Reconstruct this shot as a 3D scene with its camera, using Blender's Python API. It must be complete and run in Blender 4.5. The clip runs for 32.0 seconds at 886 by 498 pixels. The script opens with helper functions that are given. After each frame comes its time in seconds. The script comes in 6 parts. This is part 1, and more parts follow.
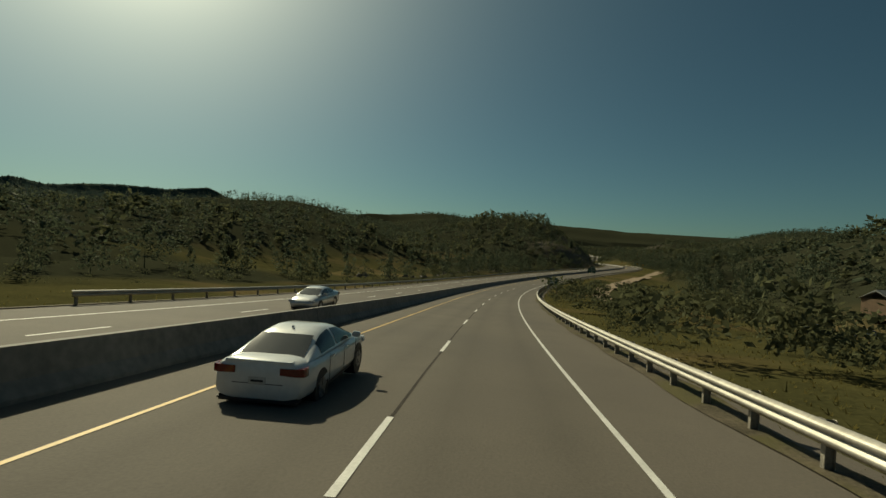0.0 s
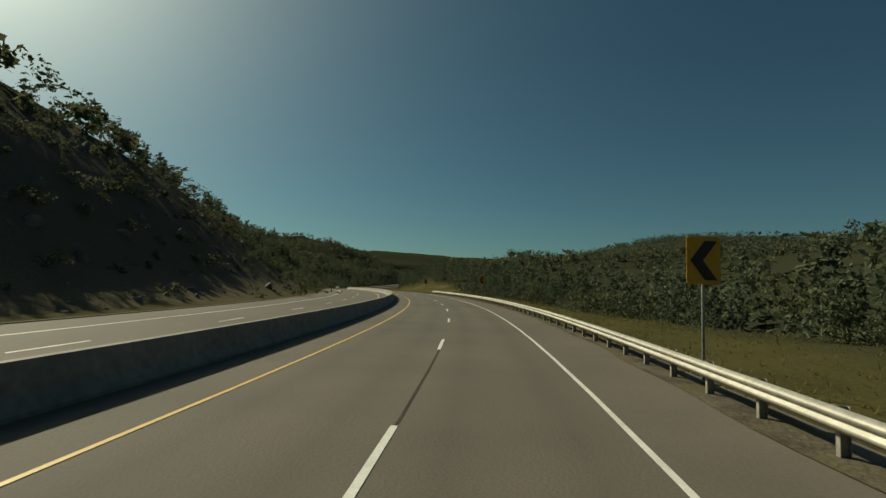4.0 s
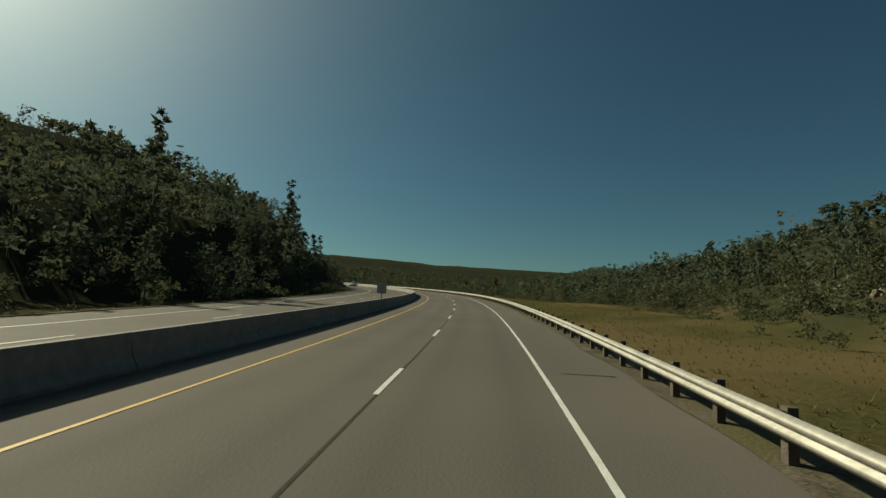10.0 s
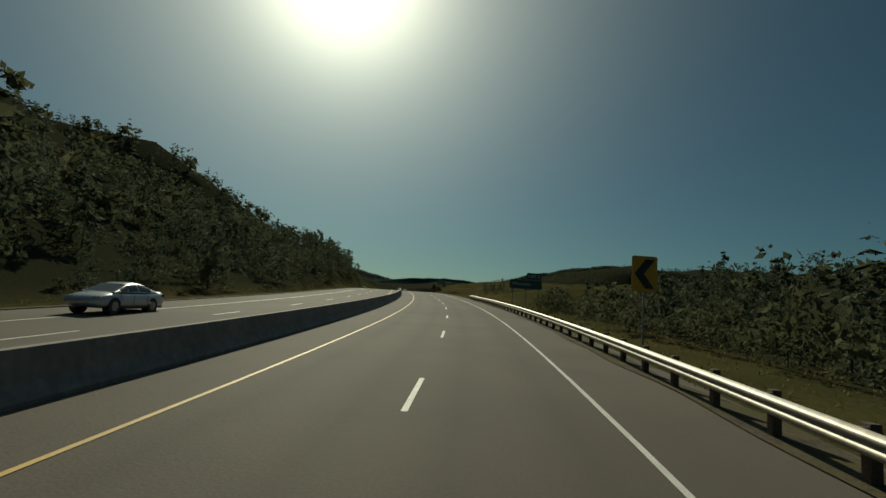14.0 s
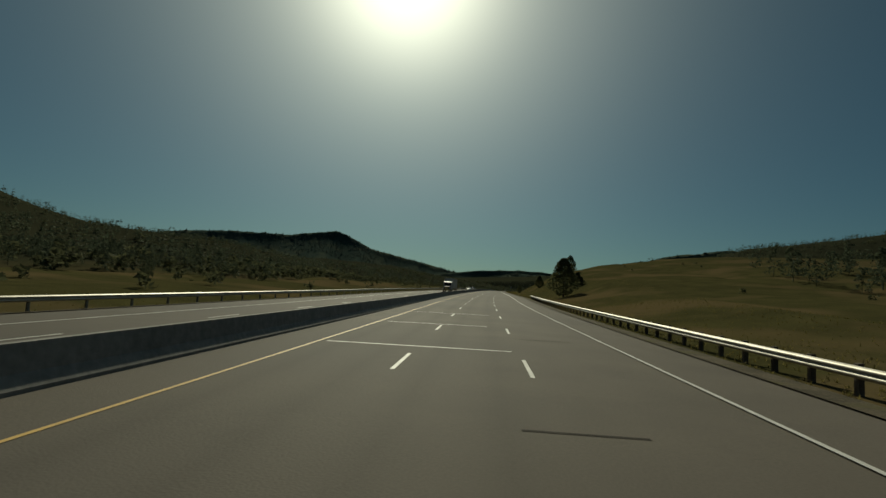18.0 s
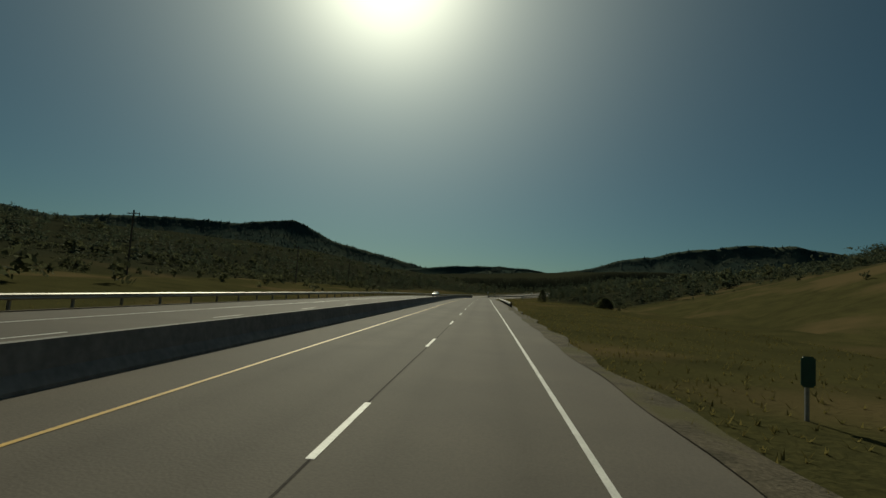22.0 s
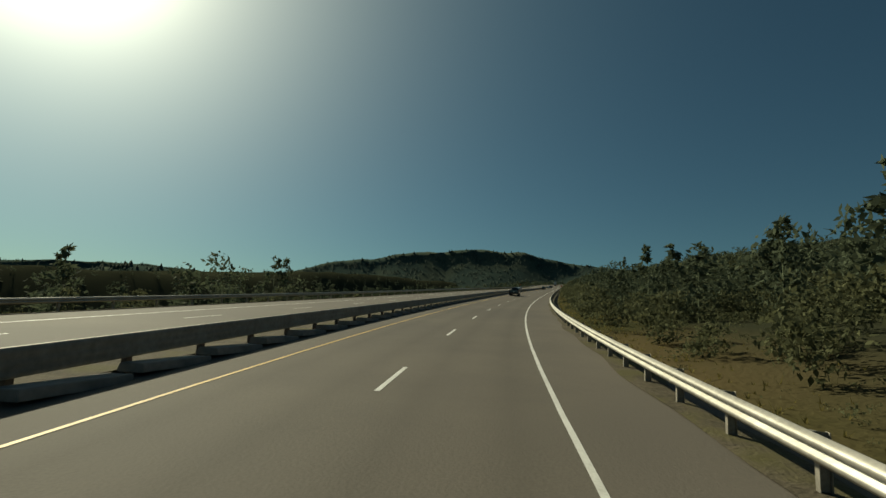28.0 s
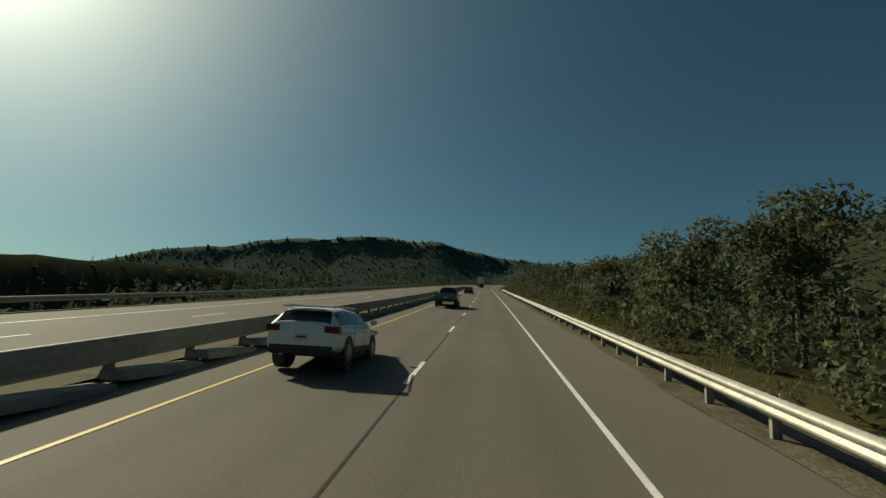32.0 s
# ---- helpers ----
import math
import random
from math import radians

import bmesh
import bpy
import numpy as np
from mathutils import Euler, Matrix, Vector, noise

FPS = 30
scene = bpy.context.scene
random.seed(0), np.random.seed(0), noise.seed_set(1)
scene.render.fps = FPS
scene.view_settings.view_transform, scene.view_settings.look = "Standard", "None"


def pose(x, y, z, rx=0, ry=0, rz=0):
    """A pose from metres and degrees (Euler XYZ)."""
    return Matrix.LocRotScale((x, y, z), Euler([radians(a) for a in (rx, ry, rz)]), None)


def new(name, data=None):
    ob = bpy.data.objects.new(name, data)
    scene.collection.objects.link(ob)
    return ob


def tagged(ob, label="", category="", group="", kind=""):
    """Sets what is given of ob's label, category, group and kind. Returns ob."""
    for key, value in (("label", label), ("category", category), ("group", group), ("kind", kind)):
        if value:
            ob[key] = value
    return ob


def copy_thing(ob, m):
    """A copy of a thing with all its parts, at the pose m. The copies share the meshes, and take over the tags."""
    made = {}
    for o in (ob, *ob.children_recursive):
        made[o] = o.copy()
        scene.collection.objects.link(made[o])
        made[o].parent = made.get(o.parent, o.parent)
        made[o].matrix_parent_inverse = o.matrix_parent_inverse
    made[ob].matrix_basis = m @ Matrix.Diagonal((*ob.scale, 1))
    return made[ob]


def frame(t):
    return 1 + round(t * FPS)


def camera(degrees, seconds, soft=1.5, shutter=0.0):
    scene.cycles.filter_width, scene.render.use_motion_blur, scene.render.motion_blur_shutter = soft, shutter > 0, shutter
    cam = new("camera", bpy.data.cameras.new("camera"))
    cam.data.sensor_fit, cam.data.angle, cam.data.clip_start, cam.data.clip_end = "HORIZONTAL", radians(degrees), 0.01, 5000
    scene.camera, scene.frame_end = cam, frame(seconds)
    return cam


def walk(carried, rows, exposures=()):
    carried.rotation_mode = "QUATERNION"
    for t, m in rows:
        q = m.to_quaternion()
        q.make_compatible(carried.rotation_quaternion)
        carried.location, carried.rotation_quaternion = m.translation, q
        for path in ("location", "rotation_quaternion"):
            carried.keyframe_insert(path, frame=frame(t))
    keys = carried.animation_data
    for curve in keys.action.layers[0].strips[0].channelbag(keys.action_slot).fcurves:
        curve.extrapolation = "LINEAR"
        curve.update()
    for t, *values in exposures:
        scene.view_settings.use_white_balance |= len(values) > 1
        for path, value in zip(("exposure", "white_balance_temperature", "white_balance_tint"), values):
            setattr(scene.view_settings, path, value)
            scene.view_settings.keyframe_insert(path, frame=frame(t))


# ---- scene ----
# The place is a highway valley, worked out in road metres and built at the scale S throughout.
S = 0.4
STEP = 92.5                      # road metres in one second of the drive
cam = camera(82.39, 32.0)
# seconds, place, tilt, heading, lean
ROWS = [(0, 0.599, 0.000, 0.893, 89.648, 5.268, 3.123),
        (0.5, 0.983, 18.470, -0.389, 90.606, 2.766, 2.905),
        (1, 2.420, 36.856, -1.315, 91.695, -2.164, 3.283),
        (1.5, 5.910, 54.936, -1.882, 92.836, -8.153, 2.989),
        (2, 11.215, 72.553, -2.085, 94.319, -13.915, 3.328),
        (2.5, 17.830, 89.747, -2.066, 94.739, -18.269, 3.577),
        (3, 25.415, 106.590, -1.948, 95.005, -19.844, 3.312),
        (3.5, 32.923, 123.521, -1.832, 94.515, -18.208, 2.666),
        (4, 39.421, 140.894, -1.808, 93.862, -13.021, 1.537),
        (4.5, 44.294, 158.796, -1.841, 93.783, -6.457, 2.179),
        (5, 46.995, 177.156, -1.904, 93.730, 0.415, 2.363),
        (5.5, 47.781, 195.687, -2.014, 93.570, 5.144, 2.548),
        (6, 47.525, 214.206, -2.187, 93.409, 6.844, 2.732),
        (6.5, 47.192, 232.689, -2.429, 93.223, 5.773, 2.917),
        (7, 47.419, 251.153, -2.743, 92.948, 3.307, 3.035),
        (7.5, 48.578, 269.563, -3.064, 93.065, -0.154, 3.024),
        (8, 51.110, 287.804, -3.335, 93.319, -5.578, 3.264),
        (8.5, 55.392, 305.701, -3.422, 94.389, -11.221, 2.972),
        (9, 61.182, 323.187, -3.205, 95.422, -14.994, 2.661),
        (9.5, 68.001, 340.343, -2.807, 95.797, -17.530, 2.679),
        (10, 75.040, 357.459, -2.334, 95.579, -16.618, 2.553),
        (10.5, 81.445, 374.855, -1.838, 95.553, -13.832, 2.604),
        (11, 86.616, 392.671, -1.361, 95.422, -9.186, 2.479),
        (11.5, 89.959, 410.921, -0.891, 95.431, -2.354, 2.533),
        (12, 91.367, 429.419, -0.417, 95.534, 3.345, 2.266),
        (12.5, 90.769, 447.958, 0.068, 95.498, 9.340, 2.589),
        (13, 88.237, 466.327, 0.572, 95.681, 15.375, 3.033),
        (13.5, 83.858, 484.337, 1.121, 95.906, 21.046, 3.150),
        (14, 78.033, 501.928, 1.738, 95.987, 25.270, 3.523),
        (14.5, 70.803, 518.996, 2.380, 95.868, 30.371, 3.147),
        (15, 62.280, 535.451, 3.006, 95.933, 34.226, 3.122),
        (15.5, 53.073, 551.513, 3.547, 95.596, 35.475, 3.098),
        (16, 43.824, 567.528, 3.938, 95.252, 35.014, 3.073),
        (16.5, 34.772, 583.652, 4.173, 94.860, 34.374, 3.049),
        (17, 25.789, 599.817, 4.242, 94.029, 34.188, 3.291),
        (17.5, 16.930, 616.048, 4.300, 94.585, 33.392, 3.205),
        (18, 8.244, 632.378, 4.481, 94.961, 32.972, 2.936),
        (18.5, -0.535, 648.662, 4.752, 95.394, 33.092, 3.147),
        (19, -9.144, 665.018, 5.081, 95.410, 32.134, 3.533),
        (19.5, -17.345, 681.582, 5.427, 95.004, 30.829, 3.178),
        (20, -25.355, 698.254, 5.751, 95.134, 30.727, 3.042),
        (20.5, -33.263, 714.978, 6.050, 95.090, 30.537, 2.881),
        (21, -41.177, 731.702, 6.319, 95.261, 30.737, 2.750),
        (21.5, -49.222, 748.363, 6.555, 95.000, 30.969, 3.201),
        (22, -57.225, 765.041, 6.753, 94.932, 30.503, 3.556),
        (22.5, -65.227, 781.720, 6.917, 94.615, 30.651, 3.497),
        (23, -73.172, 798.425, 7.049, 94.379, 30.974, 3.343),
        (23.5, -81.152, 815.115, 7.114, 94.467, 30.641, 3.054),
        (24, -88.944, 831.884, 7.082, 94.123, 29.191, 2.575),
        (24.5, -96.130, 848.886, 7.061, 94.054, 26.867, 2.274),
        (25, -102.366, 866.209, 7.148, 94.574, 23.095, 2.413),
        (25.5, -107.173, 883.992, 7.324, 94.805, 18.703, 2.747),
        (26, -111.206, 902.000, 7.576, 94.980, 15.818, 3.105),
        (26.5, -114.163, 920.219, 7.999, 95.616, 12.869, 2.990),
        (27, -116.123, 938.552, 8.679, 96.522, 9.119, 2.937),
        (27.5, -116.551, 956.949, 9.605, 97.372, 3.507, 2.883),
        (28, -114.952, 975.263, 10.768, 98.216, -3.005, 2.829),
        (28.5, -111.420, 993.328, 12.114, 98.746, -8.225, 2.776),
        (29, -106.650, 1011.152, 13.592, 99.131, -10.693, 2.932),
        (29.5, -101.399, 1028.883, 15.113, 99.013, -11.375, 3.020),
        (30, -96.179, 1046.633, 16.594, 99.055, -10.893, 3.270),
        (30.5, -90.955, 1064.375, 18.064, 98.629, -11.515, 3.169),
        (31, -85.662, 1082.102, 19.548, 98.837, -11.434, 3.096),
        (31.5, -80.454, 1099.857, 21.051, 98.946, -11.206, 3.089),
        (32, -75.224, 1117.599, 22.582, 98.679, -11.441, 2.759)]
walk(cam, [(t, pose(x, y, z, rx, 0, rz) @ pose(0, 0, 0, 0, 0, lean)) for t, x, y, z, rx, rz, lean in ROWS],
     [(t, e, k, -7) for t, e, k in ((0, -0.1, 8200), (4, 0.15, 7700), (9, 0.2, 7600), (11, 0.2, 7500), (13, -0.38, 7400), (16, -0.65, 7100), (17, -0.75, 7300), (24.5, -0.75, 7300), (26, -0.65, 7200), (26.6, -0.6, 7500), (28.4, 0.2, 7600), (32, 0.2, 7600))])

# ---- world and sun ----
SUN_AZ, SUN_EL = 39.0, 34.0      # degrees to the left of +y, degrees up
world = bpy.data.worlds.new("sky")
scene.world = world
world.use_nodes = True
wn = world.node_tree.nodes
sky = wn.new("ShaderNodeTexSky")
sky.sky_type, sky.sun_disc = "NISHITA", False
sky.sun_elevation, sky.sun_rotation = radians(SUN_EL), radians(-SUN_AZ)
sky.altitude, sky.air_density, sky.dust_density, sky.ozone_density = 1800, 1.0, 1.6, 2.0
tint = wn.new("ShaderNodeMix")
tint.data_type, tint.blend_type = "RGBA", "MULTIPLY"
tint.inputs["Factor"].default_value, tint.inputs["B"].default_value = 1.0, (0.47, 0.70, 0.73, 1)
world.node_tree.links.new(sky.outputs[0], tint.inputs["A"])
# the hazy glow of the sky round the sun
sa, se = radians(SUN_AZ), radians(SUN_EL)
TO_SUN = Vector((-math.sin(sa) * math.cos(se), math.cos(sa) * math.cos(se), math.sin(se)))
way, dot, glow = wn.new("ShaderNodeTexCoord"), wn.new("ShaderNodeVectorMath"), wn.new("ShaderNodeMix")
dot.operation, dot.inputs[1].default_value = "DOT_PRODUCT", TO_SUN
world.node_tree.links.new(way.outputs["Generated"], dot.inputs[0])
halo = []
for power, hue in ((4, (1.25, 1.7, 1.75)), (12, (6.4, 6.0, 5.6)), (30, (11.8, 11.0, 10.2)), (110, (36.0, 34.0, 30.0))):
    up, times = wn.new("ShaderNodeMath"), wn.new("ShaderNodeVectorMath")
    up.operation, times.operation, up.use_clamp = "POWER", "SCALE", True
    up.inputs[1].default_value, times.inputs[0].default_value = power, hue
    world.node_tree.links.new(dot.outputs["Value"], up.inputs[0])
    world.node_tree.links.new(up.outputs[0], times.inputs["Scale"])
    if halo:
        both = wn.new("ShaderNodeVectorMath")
        world.node_tree.links.new(halo[-1], both.inputs[0])
        world.node_tree.links.new(times.outputs[0], both.inputs[1])
        halo.append(both.outputs[0])
    else:
        halo.append(times.outputs[0])
glow.data_type, glow.blend_type, glow.inputs["Factor"].default_value = "RGBA", "ADD", 1.0
world.node_tree.links.new(tint.outputs["Result"], glow.inputs["A"])
world.node_tree.links.new(halo[-1], glow.inputs["B"])
world.node_tree.links.new(glow.outputs["Result"], wn["Background"].inputs[0])
wn["Background"].inputs[1].default_value = 0.044
sun = new("sun", bpy.data.lights.new("sun", "SUN"))
sun.data.energy, sun.data.angle, sun.data.color = 4.2, radians(0.6), (1.0, 0.93, 0.82)
sun.rotation_euler = TO_SUN.to_track_quat("Z", "Y").to_euler()


# ---- materials ----
def material(name, base, rough=0.8, metal=0.0, dark=None, size=1.0, fine=12.0, bump=0.2, spread=0.5, per_object=0.0, third=None, spec=0.5):
    """A surface of two tones mixed by coarse and fine noise, with fine relief. size: metres of the coarse spots."""
    m = bpy.data.materials.new(name)
    m.use_nodes = True
    nt = m.node_tree
    b = nt.nodes["Principled BSDF"]
    b.inputs["Roughness"].default_value, b.inputs["Metallic"].default_value = rough, metal
    b.inputs["Specular IOR Level"].default_value = spec
    co = nt.nodes.new("ShaderNodeTexCoord")
    big, small = nt.nodes.new("ShaderNodeTexNoise"), nt.nodes.new("ShaderNodeTexNoise")
    big.inputs["Scale"].default_value, small.inputs["Scale"].default_value = 1 / (S * size), fine / (S * size)
    big.inputs["Detail"].default_value, small.inputs["Detail"].default_value = 5, 6
    mix = nt.nodes.new("ShaderNodeMix")
    mix.data_type = "RGBA"
    dark = dark or tuple(c * 0.6 for c in base)
    mix.inputs["A"].default_value, mix.inputs["B"].default_value = (*dark, 1), (*base, 1)
    add = nt.nodes.new("ShaderNodeMath")
    add.operation = "ADD"
    ramp = nt.nodes.new("ShaderNodeMapRange")
    ramp.inputs["From Min"].default_value, ramp.inputs["From Max"].default_value = 1 - spread / 2, 1 + spread / 2
    for n in (big, small):
        nt.links.new(co.outputs["Object"], n.inputs["Vector"])
    nt.links.new(big.outputs["Fac"], add.inputs[0])
    nt.links.new(small.outputs["Fac"], add.inputs[1])
    nt.links.new(add.outputs[0], ramp.inputs["Value"])
    nt.links.new(ramp.outputs[0], mix.inputs["Factor"])
    out = mix.outputs["Result"]
    if third:
        mix2, patch, r2 = nt.nodes.new("ShaderNodeMix"), nt.nodes.new("ShaderNodeTexNoise"), nt.nodes.new("ShaderNodeMapRange")
        mix2.data_type = "RGBA"
        patch.inputs["Scale"].default_value, patch.inputs["Detail"].default_value = 1 / (S * size * third[1]), 4
        r2.inputs["From Min"].default_value, r2.inputs["From Max"].default_value = 0.5, 0.62
        mix2.inputs["B"].default_value = (*third[0], 1)
        nt.links.new(co.outputs["Object"], patch.inputs["Vector"])
        nt.links.new(patch.outputs["Fac"], r2.inputs["Value"])
        nt.links.new(r2.outputs[0], mix2.inputs["Factor"])
        nt.links.new(out, mix2.inputs["A"])
        out = mix2.outputs["Result"]
    if per_object:
        hsv, info, span = nt.nodes.new("ShaderNodeHueSaturation"), nt.nodes.new("ShaderNodeObjectInfo"), nt.nodes.new("ShaderNodeMapRange")
        span.inputs["To Min"].default_value, span.inputs["To Max"].default_value = 1 - per_object, 1 + per_object
        nt.links.new(info.outputs["Random"], span.inputs["Value"])
        nt.links.new(span.outputs[0], hsv.inputs["Value"])
        nt.links.new(out, hsv.inputs["Color"])
        out = hsv.outputs["Color"]
    nt.links.new(out, b.inputs["Base Color"])
    if bump:
        bn = nt.nodes.new("ShaderNodeBump")
        bn.inputs["Strength"].default_value, bn.inputs["Distance"].default_value = bump, 0.05 * S
        nt.links.new(small.outputs["Fac"], bn.inputs["Height"])
        nt.links.new(bn.outputs[0], b.inputs["Normal"])
    return m


def leafy(name, base, dark, amount=0.35):
    """Foliage whose tone differs from clump to clump and lets some light through."""
    m = bpy.data.materials.new(name)
    m.use_nodes = True
    nt = m.node_tree
    b = nt.nodes["Principled BSDF"]
    geo, mix = nt.nodes.new("ShaderNodeNewGeometry"), nt.nodes.new("ShaderNodeMix")
    mix.data_type = "RGBA"
    mix.inputs["A"].default_value, mix.inputs["B"].default_value = (*dark, 1), (*base, 1)
    info, val = nt.nodes.new("ShaderNodeObjectInfo"), nt.nodes.new("ShaderNodeMath")
    val.operation = "MULTIPLY_ADD"
    val.inputs[1].default_value = 0.35
    nt.links.new(info.outputs["Random"], val.inputs[0])
    nt.links.new(geo.outputs["Random Per Island"], val.inputs[2])
    nt.links.new(val.outputs[0], mix.inputs["Factor"])
    nt.links.new(mix.outputs["Result"], b.inputs["Base Color"])
    b.inputs["Roughness"].default_value = 0.85
    b.inputs["Specular IOR Level"].default_value = 0.04
    tr, ms = nt.nodes.new("ShaderNodeBsdfTranslucent"), nt.nodes.new("ShaderNodeMixShader")
    ms.inputs[0].default_value = amount
    nt.links.new(mix.outputs["Result"], tr.inputs["Color"])
    nt.links.new(b.outputs[0], ms.inputs[1])
    nt.links.new(tr.outputs[0], ms.inputs[2])
    nt.links.new(ms.outputs[0], nt.nodes["Material Output"].inputs["Surface"])
    return m


ASPHALT = material("asphalt", (0.15, 0.13, 0.108), 0.82, dark=(0.1, 0.089, 0.077), size=3.0, fine=60, bump=0.2, spread=0.9, third=((0.112, 0.099, 0.086), 4), spec=0.14)
nt = ASPHALT.node_tree
worn_at, worn_by, worn_hsv, streak, streak_map = (nt.nodes.new("ShaderNode" + k) for k in ("Attribute", "MapRange", "HueSaturation", "TexNoise", "Math"))
worn_at.attribute_name = "worn"
streak.inputs["Scale"].default_value, streak.inputs["Detail"].default_value = 0.09 / S, 3
streak_map.operation, streak_map.inputs[1].default_value = "MULTIPLY_ADD", 0.9
nt.links.new(nt.nodes["Texture Coordinate"].outputs["Object"], streak.inputs["Vector"])
nt.links.new(streak.outputs["Fac"], streak_map.inputs[0])
nt.links.new(worn_at.outputs["Fac"], streak_map.inputs[2])
worn_by.inputs["From Min"].default_value, worn_by.inputs["From Max"].default_value = -0.4, 1.8
worn_by.inputs["To Min"].default_value, worn_by.inputs["To Max"].default_value = 1.13, 0.84
nt.links.new(streak_map.outputs[0], worn_by.inputs["Value"])
nt.links.new(worn_by.outputs[0], worn_hsv.inputs["Value"])
base_in = nt.nodes["Principled BSDF"].inputs["Base Color"]
nt.links.new(base_in.links[0].from_socket, worn_hsv.inputs["Color"])
nt.links.new(worn_hsv.outputs["Color"], base_in)
SHOULDER = material("shoulder_gravel", (0.15, 0.125, 0.09), 0.95, dark=(0.06, 0.052, 0.036), size=0.8, fine=10, bump=0.6, third=((0.1, 0.09, 0.045), 2), spec=0.1)
WHITE = material("white_paint", (0.78, 0.77, 0.73), 0.6, dark=(0.5, 0.49, 0.46), size=0.6, fine=14, bump=0.1, spread=0.8)
YELLOW = material("yellow_paint", (0.72, 0.46, 0.12), 0.6, dark=(0.5, 0.32, 0.1), size=0.6, fine=14, bump=0.1, spread=0.8)
SEAM = material("tar_seam", (0.06, 0.052, 0.045), 0.9, size=0.5, fine=8, bump=0.1, spec=0.1)
CONCRETE = material("barrier_concrete", (0.27, 0.26, 0.24), 0.85, dark=(0.15, 0.145, 0.135), size=1.8, fine=8, bump=0.2, spread=0.7)
STEEL = material("galvanised_steel", (0.48, 0.455, 0.4), 0.52, 0.5, dark=(0.33, 0.31, 0.27), size=0.8, fine=7, bump=0.05)
POSTSTEEL = material("weathered_post_steel", (0.4, 0.37, 0.31), 0.6, 0.4, dark=(0.22, 0.2, 0.17), size=0.4, fine=7, bump=0.05)
DULLSTEEL = material("dull_rail_steel", (0.34, 0.32, 0.28), 0.7, 0.2, dark=(0.22, 0.205, 0.18), size=1.2, fine=7, bump=0.08)
POSTWOOD = material("post_timber", (0.13, 0.1, 0.075), 0.9, dark=(0.06, 0.048, 0.038), size=0.3, fine=9, bump=0.4, per_object=0.25)
GRASS = material("dry_grass", (0.098, 0.088, 0.037), 0.95, dark=(0.042, 0.042, 0.02), size=4.0, fine=22, bump=1.0, spread=0.8, third=((0.12, 0.092, 0.047), 5), spec=0.0)
FOREST_FLOOR = ((0.05, 0.05, 0.032), (0.022, 0.026, 0.016))
nt = GRASS.node_tree
floor_mix, floor_tone, cover_at = nt.nodes.new("ShaderNodeMix"), nt.nodes.new("ShaderNodeMix"), nt.nodes.new("ShaderNodeAttribute")
floor_mix.data_type = floor_tone.data_type = "RGBA"
cover_at.attribute_name = "wooded"
floor_tone.inputs["A"].default_value, floor_tone.inputs["B"].default_value = (*FOREST_FLOOR[1], 1), (*FOREST_FLOOR[0], 1)
nt.links.new([n for n in nt.nodes if n.type == "TEX_NOISE"][1].outputs["Fac"], floor_tone.inputs["Factor"])
base_in = nt.nodes["Principled BSDF"].inputs["Base Color"]
nt.links.new(base_in.links[0].from_socket, floor_mix.inputs["A"])
nt.links.new(floor_tone.outputs["Result"], floor_mix.inputs["B"])
nt.links.new(cover_at.outputs["Fac"], floor_mix.inputs["Factor"])
stone_mix, stone_tone, stone_at = nt.nodes.new("ShaderNodeMix"), nt.nodes.new("ShaderNodeMix"), nt.nodes.new("ShaderNodeAttribute")
stone_mix.data_type = stone_tone.data_type = "RGBA"
stone_at.attribute_name = "stony"
stone_tone.inputs["A"].default_value, stone_tone.inputs["B"].default_value = (0.07, 0.063, 0.05, 1), (0.2, 0.172, 0.135, 1)
nt.links.new([n for n in nt.nodes if n.type == "TEX_NOISE"][1].outputs["Fac"], stone_tone.inputs["Factor"])
nt.links.new(floor_mix.outputs["Result"], stone_mix.inputs["A"])
nt.links.new(stone_tone.outputs["Result"], stone_mix.inputs["B"])
nt.links.new(stone_at.outputs["Fac"], stone_mix.inputs["Factor"])
nt.links.new(stone_mix.outputs["Result"], base_in)
# wooded green with the distance haze painted in as a bluish base colour
HAZY_RANGE = material("wooded_range", (0.058, 0.08, 0.066), 0.95, dark=(0.038, 0.055, 0.048), size=45.0, fine=9, bump=1.0, spread=0.6, third=((0.076, 0.09, 0.066), 3), spec=0.0)
PINE = leafy("pine_needles", (0.115, 0.135, 0.085), (0.06, 0.075, 0.05), 0.3)
LEAF = leafy("broad_leaves", (0.135, 0.14, 0.075), (0.065, 0.072, 0.042), 0.35)
# needles of the far pines, their colour lifted and blued for air haze
HAZY_RANGE_PINE = leafy("hazy_far_pines", (0.085, 0.11, 0.088), (0.055, 0.075, 0.062), 0.35)
BARK = material("bark", (0.1, 0.075, 0.055), 0.95, size=0.4, fine=8, bump=0.6)


